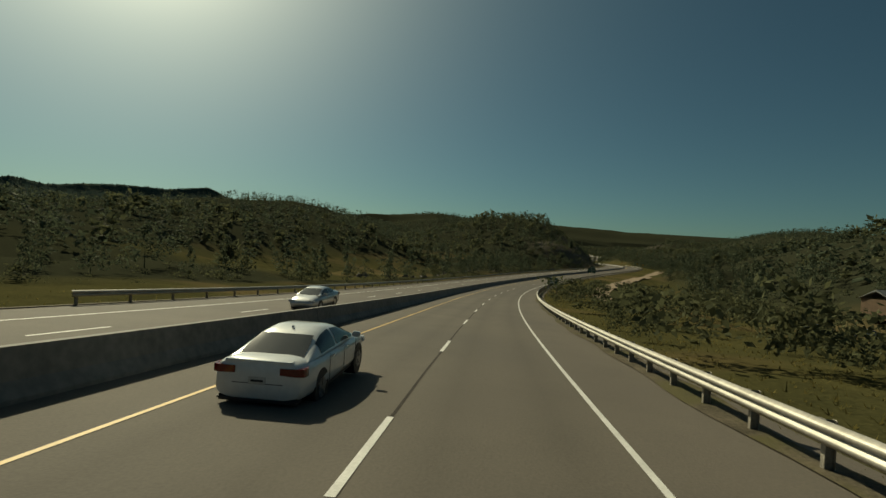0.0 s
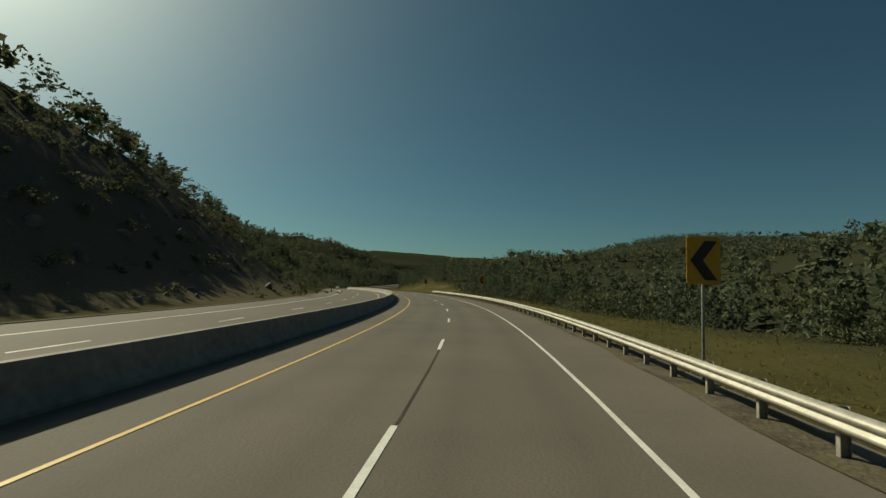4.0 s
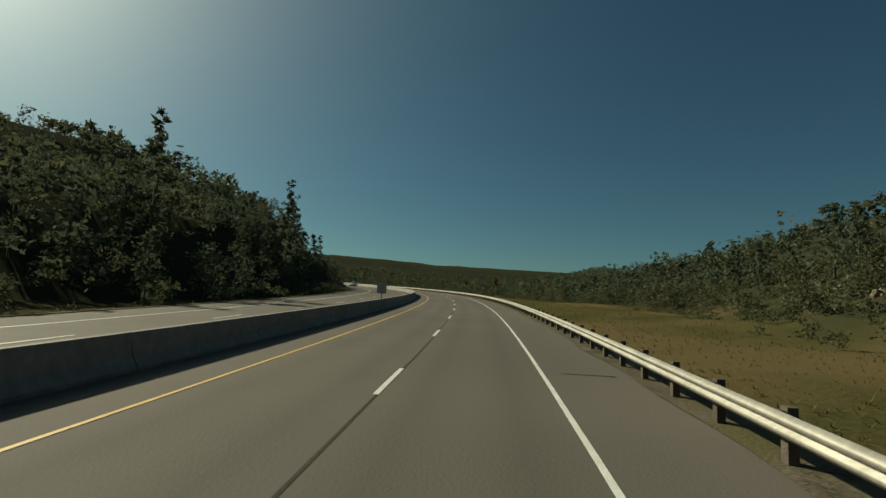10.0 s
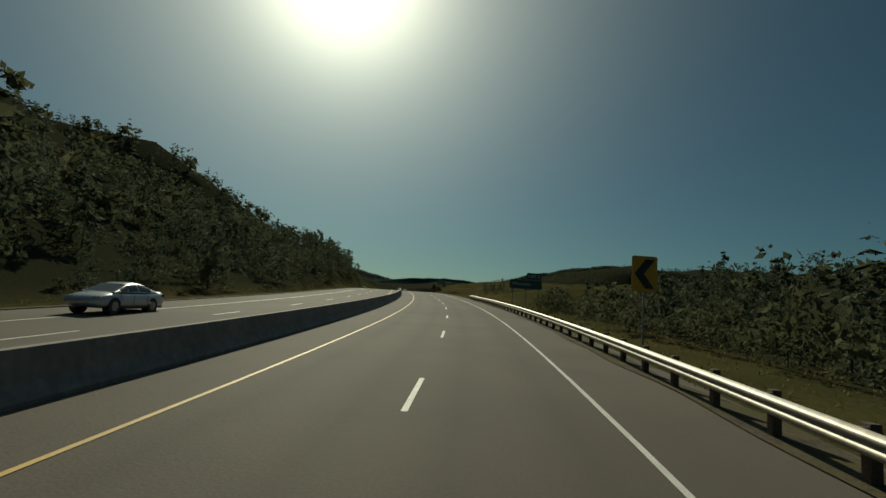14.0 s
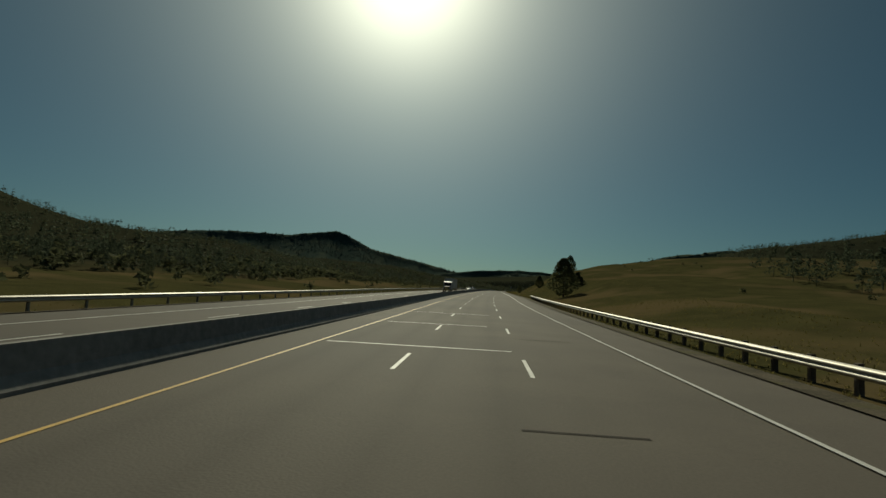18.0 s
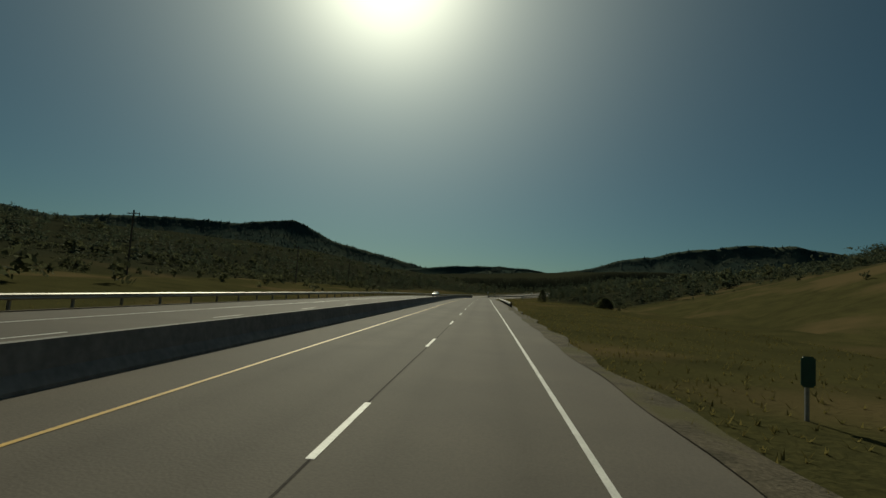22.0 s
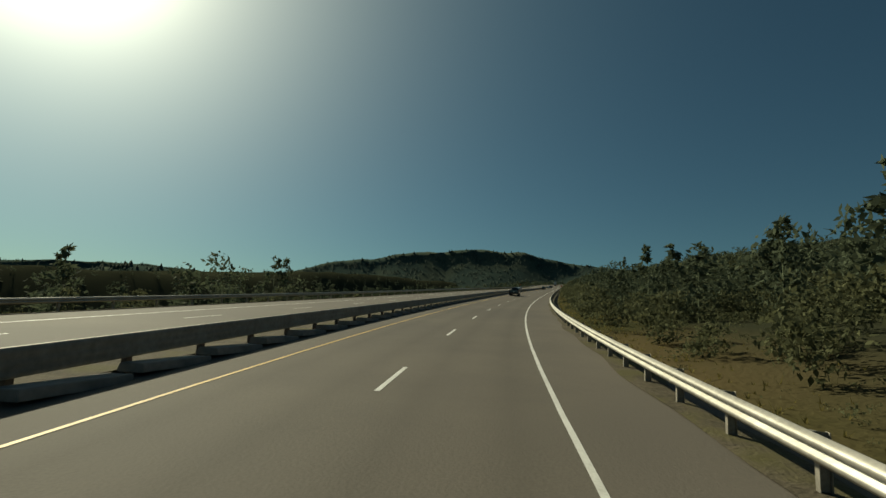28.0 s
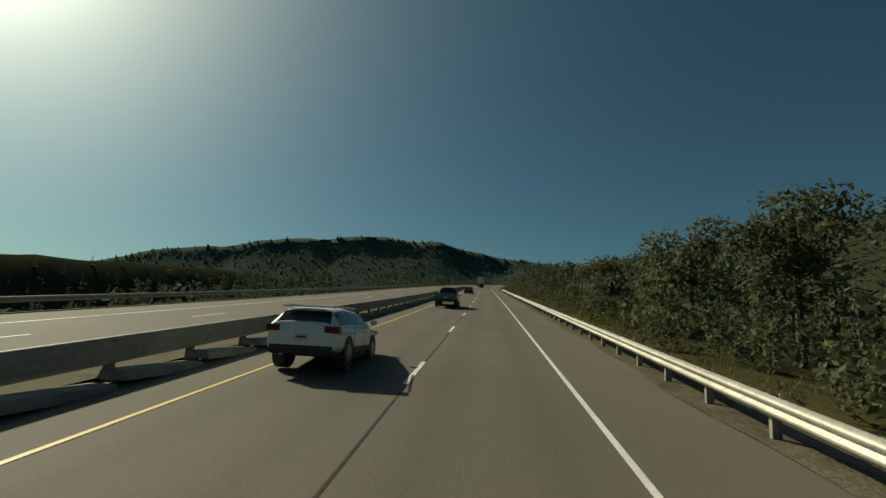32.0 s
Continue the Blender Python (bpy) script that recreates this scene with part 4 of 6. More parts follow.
grow(1, 9.1, 11.4, 120, -8, 4, "leafy_scrub", NEAR_BUSHES, LEAF, 0.9, 2.4, "green scrub on the bank above the meadow", free=True)
grow(1, 27.3, 34.0, 150, -3.2, 12, "leafy_scrub", NEAR_BUSHES, LEAF, 1.3, 3.4, "dense scrub on the slope behind the guard rail", free=True)
grow(1, 27.3, 34.0, 260, 8, 46, "scrub", MID_BUSHES, LEAF, 1.6, 3.8, "scrub oak covering the hillside", free=True)
grow(1, 27.3, 34.0, 320, -4.2, 3, "undergrowth", NEAR_LOW, LEAF, 0.4, 1.1, "low green undergrowth behind the guard rail", free=True)
grow(-1, 9.5, 10.6, 14, 6, 26, "pine_stand", TALL_PINES, PINE, 9, 12, "tall single pines above the roadside wood", free=True)
grow(-1, 17.25, 19.6, 170, -12, 75, "pine_stand", NEAR_PINES, PINE, 4, 7, "dark pines on the near hillside")
grow(1, 17.42, 17.78, 130, -56, -46, "leafy_scrub", NEAR_BUSHES, LEAF, 2.2, 4.0, "dark scrub behind the ramp's guard rail", free=True)
grow(1, 8.0, 14.0, 160, 200, 420, "pine_forest", PINES, PINE, 7.5, 11.5, "dark green pine forest high on the hillside")
grow(1, 7.6, 8.34, 90, 0, 28, "pine_stand", NEAR_PINES, PINE, 4, 8, "dark trees above the bend", free=True)
grow(1, 7.5, 8.34, 90, -2, 24, "leafy_scrub", NEAR_BUSHES, LEAF, 1.5, 3.5, "leafy scrub above the bend", free=True)
grow(1, 8.35, 8.75, 60, 2, 30, "leafy_scrub", NEAR_BUSHES, LEAF, 1.2, 2.6, "leafy scrub among the rocks", free=True)
grow(1, 18.7, 19.5, 70, -16, 36, "pine_stand", NEAR_PINES, PINE, 5, 8, "dark trees behind the meadow", free=True)
grow(-1, 10.5, 11.9, 16, 6, 16, "pine_stand", TALL_PINES, PINE, 10, 14, "tall dark pines above the roadside", free=True)
grow(-1, 17.2, 25.0, 520, 28, 330, "pine_forest", PINES, PINE, 5.0, 8.5, "dark green pine forest above the dry slopes", 1.1)
grow(-1, 17.2, 24.6, 130, -10, 60, "leafy_wood", BUSHES, LEAF, 2.5, 5.0, "green scrub oak on the lower slopes")
for t0, t1 in ((15.2, 18.8), (21.8, 24.7)):
    grow(1, t0, t1, 420, 14, 330, "pine_forest", PINES, PINE, 5.0, 8.0, "dark green pine forest behind the fields", 1.1, free=t0 < 16)
grow(-1, 17.2, 24.2, 150, -34, 220, "scrub", BUSHES, LEAF, 1.0, 3.4, "low green scrub on dry slopes")
grow(1, 15.2, 24.6, 26, -40, 220, "scrub", BUSHES, LEAF, 1.2, 3.4, "low green scrub on dry slopes")
TINY = []
for i in range(3):
    a = np.linspace(0, 6.283, 5)[:4] + i
    low = np.stack([0.42 * np.cos(a), 0.42 * np.sin(a), 0.1 + 0 * a], 1)
    mid = np.stack([0.26 * np.cos(a + 0.7), 0.26 * np.sin(a + 0.7), 0.45 + 0 * a], 1)
    TINY.append((np.vstack([low, [[0, 0, 0.72]], mid, [[0, 0, 1.0]]]), np.array([(k, (k + 1) % 4, 4) for k in range(4)] + [(5 + k, 5 + (k + 1) % 4, 9) for k in range(4)])))
for grid, size in SLOPES:
    k, m = grid.shape[:2]
    # the woods reach over the crest and down both faces
    r = np.concatenate([rng.uniform(-0.75, 0.3, 13000), rng.uniform(-0.16, 0.06, 4000)])
    row = np.interp(r, ROWS_ACROSS, np.arange(m))
    i = rng.uniform(0, k - 1.01, len(r))
    a, c = i.astype(int), row.astype(int)
    fa, fc = (i - a)[:, None], (row - c)[:, None]
    foot = (grid[a, c] * (1 - fa) + grid[a + 1, c] * fa) * (1 - fc) + (grid[a, c + 1] * (1 - fa) + grid[a + 1, c + 1] * fa) * fc
    foot[:, 2] -= 4.0 * size
    scatter("range_forest", foot * S, rng.uniform(9, 15, len(foot)) * size, TINY, HAZY_RANGE_PINE, "dark pines covering a distant range")

# ---- helpers for things built in their own road metres, forward +y ----
def part(name, bm, mat, parent=None, label="", smooth=False):
    """Link a bmesh, given in road metres, as one mesh object."""
    bmesh.ops.recalc_face_normals(bm, faces=bm.faces)
    bmesh.ops.scale(bm, vec=(S, S, S), verts=bm.verts)
    me = bpy.data.meshes.new(name)
    bm.to_mesh(me)
    bm.free()
    me.materials.append(mat)
    if smooth:
        me.polygons.foreach_set("use_smooth", [True] * len(me.polygons))
        me.set_sharp_from_angle(angle=radians(38))
    ob = new(name, me)
    ob.parent = parent
    if label:
        ob["label"] = label
    return ob


def box(x0, x1, y0, y1, z0, z1, bevel=0.0, bm=None):
    bm = bm or bmesh.new()
    r = bmesh.ops.create_cube(bm, size=1, matrix=Matrix.Translation(((x0 + x1) / 2, (y0 + y1) / 2, (z0 + z1) / 2)) @ Matrix.Diagonal((x1 - x0, y1 - y0, z1 - z0, 1)))
    if bevel:
        es = {e for v in r["verts"] for e in v.link_edges}
        bmesh.ops.bevel(bm, geom=list(es), offset=bevel, segments=2, affect="EDGES")
    return bm


def prism(profile, half, bevel=0.0, half_top=None, zmax=None):
    """A side outline (y, z) pushed out to both sides; it narrows towards half_top at zmax."""
    bm = bmesh.new()
    z0 = min(z for _, z in profile)
    rows = []
    for sg in (-1, 1):
        vs = []
        for y, z in profile:
            w = half if half_top is None else half + (half_top - half) * (z - z0) / (zmax - z0)
            vs.append(bm.verts.new((sg * w, y, z)))
        rows.append(vs)
    n = len(profile)
    for i in range(n):
        bm.faces.new((rows[0][i], rows[0][(i + 1) % n], rows[1][(i + 1) % n], rows[1][i]))
    bm.faces.new(rows[0][::-1])
    bm.faces.new(rows[1])
    if bevel:
        bmesh.ops.bevel(bm, geom=bm.edges[:], offset=bevel, segments=3, affect="EDGES")
    return bm


def disc(x0, x1, y, z, r, seg=20):
    bm = bmesh.new()
    m = Matrix.Translation(((x0 + x1) / 2, y, z)) @ Matrix.Rotation(math.pi / 2, 4, "Y")
    bmesh.ops.create_cone(bm, cap_ends=True, segments=seg, radius1=r, radius2=r, depth=abs(x1 - x0), matrix=m)
    return bm


def rod(x, y, z0, z1, r, seg=10):
    bm = bmesh.new()
    bmesh.ops.create_cone(bm, cap_ends=True, segments=seg, radius1=r, radius2=r, depth=z1 - z0, matrix=Matrix.Translation((x, y, (z0 + z1) / 2)))
    return bm


def paint(name, col, rough=0.28, metal=0.0, coat=0.8):
    m = material(name, col, rough, metal, dark=tuple(c * 0.86 for c in col), size=0.8, fine=6, bump=0.0)
    m.node_tree.nodes["Principled BSDF"].inputs["Coat Weight"].default_value = coat
    return m


CAR_WHITE, CAR_BLACK = paint("white_car_paint", (0.72, 0.74, 0.74)), paint("black_car_paint", (0.02, 0.021, 0.023))
CAR_NIGHT = paint("night_blue_car_paint", (0.016, 0.019, 0.028))
CAR_GREY, CAR_SILVER = paint("grey_car_paint", (0.06, 0.063, 0.068), 0.3, 0.3), paint("silver_car_paint", (0.5, 0.51, 0.52), 0.3, 0.5)
GLASS = material("tinted_glass", (0.015, 0.018, 0.02), 0.12, dark=(0.012, 0.014, 0.015), size=1, fine=4, bump=0.0)
RUBBER = material("tyre_rubber", (0.02, 0.02, 0.021), 0.85, size=0.1, fine=8, bump=0.3)
ALLOY = material("alloy_rim", (0.45, 0.45, 0.46), 0.35, 0.9, size=0.2, fine=6, bump=0.02)
PLASTIC = material("black_trim", (0.025, 0.025, 0.026), 0.6, size=0.3, fine=10, bump=0.1)
REDLAMP = material("red_lamp_glass", (0.16, 0.009, 0.009), 0.12, dark=(0.09, 0.005, 0.005), size=0.2, fine=8, bump=0.0)
CLEARLAMP = material("clear_lamp_glass", (0.7, 0.72, 0.74), 0.1, dark=(0.4, 0.41, 0.42), size=0.1, fine=6, bump=0.0)
CHROME = material("chrome", (0.7, 0.7, 0.71), 0.12, 1.0, size=0.4, fine=5, bump=0.0)
PLATE = material("plate_white", (0.6, 0.6, 0.58), 0.5, size=0.2, fine=6, bump=0.0)


def wheels(car, half, ys, r=0.33, wide=0.22):
    for y in ys:
        for sg in (-1, 1):
            w = part("wheel", disc(sg * half, sg * (half - wide), y, r, r, 24), RUBBER, car, "black rubber tyre")
            part("rim", disc(sg * (half + 0.012), sg * (half - 0.05), y, r, r * 0.64, 16), ALLOY, w)
            bm = bmesh.new()
            for k in range(5):
                a = k * 2 * math.pi / 5
                m = Matrix.Translation((sg * (half + 0.02), y, r)) @ Matrix.Rotation(a, 4, "X") @ Matrix.Translation((0, 0, r * 0.33)) @ Matrix.Diagonal((0.02, 0.06, r * 0.6, 1))
                bmesh.ops.create_cube(bm, size=1, matrix=m)
            part("spoke_star", bm, ALLOY, w)


def cabin(car, y0, y1, ry0, ry1, zb, zt, hb, ht, paint_mat, pillars=(0.5,)):
    """A rounded, painted greenhouse with panes let into it. y0..y1 at its foot, ry0..ry1 at the roof."""
    ys = np.linspace(y0, y1, 41)
    line_z = np.interp(ys, [y0, ry0, ry0 * 0.55 + ry1 * 0.45, ry1, y1], [zb, zt - 0.02, zt + 0.05, zt - 0.01, zb])
    for _ in range(3):
        line_z[1:-1] = (line_z[:-2] + 2 * line_z[1:-1] + line_z[2:]) / 4
    mid, half = (y0 + y1) / 2, (y1 - y0) / 2

    def section(y, up, side, out=0.0):
        """A place on the shell: up is 0 at the belt and 1 on the roof's side of the corner; side runs from -1 to 1."""
        top = float(np.interp(y, ys, line_z))
        w = hb * (1 - 0.05 * ((y - mid) / half) ** 2)
        x = side * w * (1 - (1 - ht / hb) * up * (top - zb) / (zt - zb))
        return (x * (1 + out), y + (out if y > mid else -out) * (1 - abs(side)) * 1.2, zb + (top - zb) * up * (1 + out))

    def sheet(name, places, mat, parent, label=""):
        bm = bmesh.new()
        vs = [[bm.verts.new(q) for q in row] for row in places]
        for r0, r1 in zip(vs, vs[1:]):
            for i in range(len(r0) - 1):
                bm.faces.new((r0[i], r0[i + 1], r1[i + 1], r1[i]))
        return part(name, bm, mat, parent, label, True)

    ring = []
    for k in range(25):
        a = math.pi * k / 24
        ring.append((abs(math.sin(a)) ** 0.42, math.copysign(abs(math.cos(a)) ** 0.42, math.cos(a))))
    shell = sheet("greenhouse", [[section(y, up, side) for up, side in ring] for y in ys], paint_mat, car)
    for name, ya, yb in (("rear_window", y0 + 0.08 * (ry0 - y0), y0 + 0.86 * (ry0 - y0)), ("windscreen", y1 + 0.9 * (ry1 - y1), y1 + 0.06 * (ry1 - y1))):
        sheet(name, [[section(y, 1.0 - 0.03 * abs(q) ** 8, 0.84 * q, 0.012) for q in np.linspace(-1, 1, 11)] for y in np.linspace(ya, yb, 9)], GLASS, shell, "dark tinted glass")
    cuts = [y0 + (ry0 - y0) * 0.62] + [ry0 + (ry1 - ry0) * k for k in pillars] + [y1 - (y1 - ry1) * 0.3]
    for ya, yb in zip(cuts, cuts[1:]):
        for sg in (-1, 1):
            rows = []
            for y in np.linspace(ya + 0.05, yb - 0.05, 9):
                rows.append([])
                for up in np.linspace(0.1, 0.8, 7):
                    c = math.sqrt(1 - min(1.0, up ** (1 / 0.42)) ** 2) ** 0.42
                    rows[-1].append(section(y, up, sg * c, 0.01))
            sheet("side_window", rows, GLASS, shell)


def loft(stations, round_by=4.5, seg=20):
    """A closed rounded hull through stations (y, low, high, half width)."""
    bm = bmesh.new()
    rings = []
    for y, zb, zt, w in stations:
        ring = []
        for k in range(seg):
            a = 2 * math.pi * (k + 0.5) / seg
            c, s_ = math.cos(a), math.sin(a)
            x = w * math.copysign(abs(c) ** (2 / round_by), c)
            z = (zb + zt) / 2 + (zt - zb) / 2 * math.copysign(abs(s_) ** (2 / round_by), s_)
            ring.append(bm.verts.new((x * (1 - 0.05 * max(0, (z - 0.6) / 0.5)), y, z)))
        rings.append(ring)
    for a, b_ in zip(rings, rings[1:]):
        for k in range(seg):
            bm.faces.new((a[k], a[(k + 1) % seg], b_[(k + 1) % seg], b_[k]))
    bm.faces.new(rings[0][::-1])
    bm.faces.new(rings[-1])
    return bm


def body_shell(car, profile, half, paint_mat, arches, r, bevel=0.11):
    body = part("body", loft(profile) if len(profile[0]) == 4 else prism(profile, half, bevel), paint_mat, car, smooth=True)
    for y in arches:
        for sg in (-1, 1):
            part("wheel_arch", disc(sg * (half + 0.004), sg * (half - 0.3), y, r, r * 1.2, 24), PLASTIC, body)
    part("sill", box(-half + 0.05, half - 0.05, min(arches) + r * 1.2, max(arches) - r * 1.2, 0.2, 0.34, 0.03), PLASTIC, body)
    return body


def rear_face(car, half, y, z0, zl, lamp_h=0.16, plate=True, lamp_w=0.42, dark_bumper=True, bend=0.1):
    for sg in (-1, 1):
        bm = bmesh.new()
        rows = []
        for q in np.linspace(0, 1, 8):
            # the lamp follows the tail and wraps round its corner
            x, back = half - lamp_w + lamp_w * min(1.0, q * 1.35), bend * max(0.0, (q - 0.35) / 0.65) ** 2.2 * 2.6
            rows.append([bm.verts.new((sg * x, y - 0.026 + back, z)) for z in (zl + 0.03 * (1 - q), zl + lamp_h * 0.5, zl + lamp_h)] + [bm.verts.new((sg * (x - 0.03), y + 0.06 + back, z)) for z in (zl + lamp_h, zl)])
        for r0, r1 in zip(rows, rows[1:]):
            for i in range(5):
                bm.faces.new((r0[i], r0[(i + 1) % 5], r1[(i + 1) % 5], r1[i]))
        bm.faces.new(rows[0])
        bm.faces.new(rows[-1])
        lamp = part("tail_lamp", bm, REDLAMP, car, "dark red tail lamp", True)
        part("lamp_band", box(sg * (half - lamp_w * 0.62) - 0.1, sg * (half - lamp_w * 0.62) + 0.1, y - 0.02, y + 0.02, zl + 0.02, zl + 0.055, 0.008), CLEARLAMP, lamp)
    part("valance", box(-half + 0.1, half - 0.1, y - 0.01, y + 0.25, z0 - 0.06, z0 + (0.2 if dark_bumper else 0.05), 0.04), PLASTIC, car)
    for sg in (-1, 1):
        part("exhaust_tip", disc(sg * 0.5 - 0.05, sg * 0.5 + 0.05, y + 0.06, z0 - 0.05, 0.03, 10), CHROME, car)
    if plate:
        p = part("number_plate", box(-0.17, 0.17, y - 0.022, y + 0.02, zl - 0.17, zl - 0.03, 0.006), PLATE, car)
        part("plate_bar", box(-0.12, 0.12, y - 0.028, y - 0.02, zl - 0.12, zl - 0.08), PLASTIC, p)


def front_face(car, half, y, z):
    for sg in (-1, 1):
        part("headlight", box(sg * (half - 0.04) - (0.4 if sg > 0 else 0), sg * (half - 0.04) + (0.4 if sg < 0 else 0), y - 0.2, y + 0.012, z, z + 0.15, 0.03), CLEARLAMP, car, "clear headlight")
    part("grille", box(-0.42, 0.42, y - 0.1, y + 0.014, z - 0.18, z + 0.06, 0.02), PLASTIC, car)


def mirrors(car, half, y, z, mat):
    for sg in (-1, 1):
        part("side_mirror", box(sg * (half + 0.02) - (0 if sg > 0 else 0.2), sg * (half + 0.02) + (0.2 if sg > 0 else 0), y - 0.06, y + 0.08, z, z + 0.14, 0.03), mat, car)


def sedan(mat, label):
    car = tagged(new("car"), label, "car")
    prof = [(-2.43, 0.42, 0.94, 0.72), (-2.39, 0.3, 1.03, 0.83), (-2.28, 0.25, 1.06, 0.885), (-1.9, 0.22, 1.05, 0.91), (-1.2, 0.2, 1.01, 0.92), (0.4, 0.2, 0.985, 0.92), (1.2, 0.2, 0.98, 0.91), (1.75, 0.22, 0.9, 0.89), (2.12, 0.25, 0.8, 0.83), (2.34, 0.32, 0.69, 0.72), (2.42, 0.42, 0.6, 0.55)]
    body = body_shell(car, prof, 0.905, mat, (-1.38, 1.4), 0.33)
    cabin(car, -2.02, 1.35, -0.92, 0.25, 0.96, 1.4, 0.85, 0.64, mat, (0.52,))
    wheels(car, 0.905, (-1.38, 1.4))
    rear_face(car, 0.9, -2.42, 0.3, 0.76, 0.16, True, 0.46, False)
    part("boot_lip", box(-0.66, 0.66, -2.425, -2.25, 0.985, 1.035, 0.016), mat, body)
    part("boot_seam", box(-0.5, 0.5, -2.436, -2.42, 0.6, 0.612), PLASTIC, body)
    front_face(car, 0.88, 2.34, 0.6)
    mirrors(car, 0.86, 0.85, 0.98, mat)
    part("aerial_fin", prism([(-0.85, 1.4), (-0.72, 1.42), (-0.82, 1.455)], 0.014), mat, body)
    for sg in (-1, 1):
        for y in (-0.75, 0.35):
            part("door_handle", box(sg * 0.915 - 0.015, sg * 0.915 + 0.015, y - 0.1, y + 0.1, 0.84, 0.87, 0.006), CHROME, car)
        for y in (-0.95, 0.1, 1.05):
            part("door_seam", box(sg * 0.922 - 0.004, sg * 0.922 + 0.004, y - 0.006, y + 0.006, 0.35, 0.93), PLASTIC, body)
    return car


def suv(mat, label):
    car = tagged(new("car"), label, "suv")
    prof = [(-2.32, 0.52, 1.02, 0.78), (-2.29, 0.38, 1.12, 0.87), (-2.15, 0.34, 1.15, 0.915), (-1.2, 0.31, 1.13, 0.93), (0.6, 0.31, 1.1, 0.93), (1.2, 0.31, 1.09, 0.925), (1.8, 0.33, 1.03, 0.905), (2.15, 0.37, 0.95, 0.83), (2.32, 0.46, 0.85, 0.7)]
    body = body_shell(car, prof, 0.925, mat, (-1.32, 1.38), 0.37)
    cabin(car, -2.3, 1.4, -1.86, 0.35, 1.03, 1.5, 0.86, 0.68, mat, (0.3, 0.66))
    wheels(car, 0.925, (-1.32, 1.38), 0.37, 0.24)
    rear_face(car, 0.925, -2.32, 0.4, 0.86, 0.18, True, 0.36)
    front_face(car, 0.92, 2.28, 0.78)
    mirrors(car, 0.9, 0.95, 1.1, mat)
    part("rear_spoiler", box(-0.66, 0.66, -2.08, -1.75, 1.485, 1.525, 0.018), mat, car)
    part("rear_wiper", box(-0.3, 0.2, -2.27, -2.24, 1.2, 1.22), PLASTIC, car)
    for sg in (-1, 1):
        part("roof_rail", box(sg * 0.6 - 0.02, sg * 0.6 + 0.02, -1.65, 0.15, 1.52, 1.565, 0.015), CHROME, car, "bright roof rail")
        part("side_cladding", box(sg * 0.915 - 0.03, sg * 0.915 + 0.03, -0.9, 0.95, 0.36, 0.52, 0.02), PLASTIC, body)
        for y in (-0.85, 0.2, 1.1):
            part("door_seam", box(sg * 0.932 - 0.004, sg * 0.932 + 0.004, y - 0.006, y + 0.006, 0.5, 1.06), PLASTIC, body)
    return car


def pickup(mat, label, cover=False):
    car = tagged(new("pickup_truck"), label, "pickup truck")
    front = [(-0.55, 0.5), (-0.55, 1.12), (1.3, 1.1), (2.45, 1.02), (2.68, 0.85), (2.7, 0.5), (2.5, 0.42)]
    body_shell(car, front, 0.98, mat, (1.75,), 0.4)
    cabin(car, -0.6, 1.45, -0.45, 0.6, 1.1, 1.82, 0.93, 0.74, mat, (0.48,))
    for sg in (-1, 1):
        part("bed_side", prism([(-2.75, 0.52), (-2.78, 1.12), (-0.56, 1.12), (-0.56, 0.5)], 0.06, 0.02), mat, car).location = (sg * 0.92 * S, 0, 0)
        part("wheel_arch", disc(sg * 0.985, sg * 0.7, -1.75, 0.42, 0.49, 24), PLASTIC, car)
    part("bed_floor", box(-0.9, 0.9, -2.74, -0.56, 0.62, 0.68), PLASTIC, car)
    part("tailgate", box(-0.92, 0.92, -2.8, -2.74, 0.58, 1.12, 0.02), mat, car)
    part("bed_front", box(-0.92, 0.92, -0.62, -0.56, 0.6, 1.16, 0.02), mat, car)
    if cover:
        for z in (1.38, 1.52, 1.66, 1.8):
            part("rack_bar", box(-0.86, 0.86, -0.75, -0.69, z, z + 0.04, 0.015), CHROME, car, "bright rack bar behind the cab")
    wheels(car, 0.98, (-1.75, 1.75), 0.41, 0.27)
    rear_face(car, 0.97, -2.8, 0.46, 0.84, 0.26, True, 0.14, bend=0.02)
    front_face(car, 0.94, 2.66, 0.8)
    mirrors(car, 0.96, 1.1, 1.12, PLASTIC)
    return car


TRAILER = material("trailer_white", (0.62, 0.62, 0.6), 0.5, dark=(0.45, 0.45, 0.44), size=2.5, fine=5, bump=0.05)


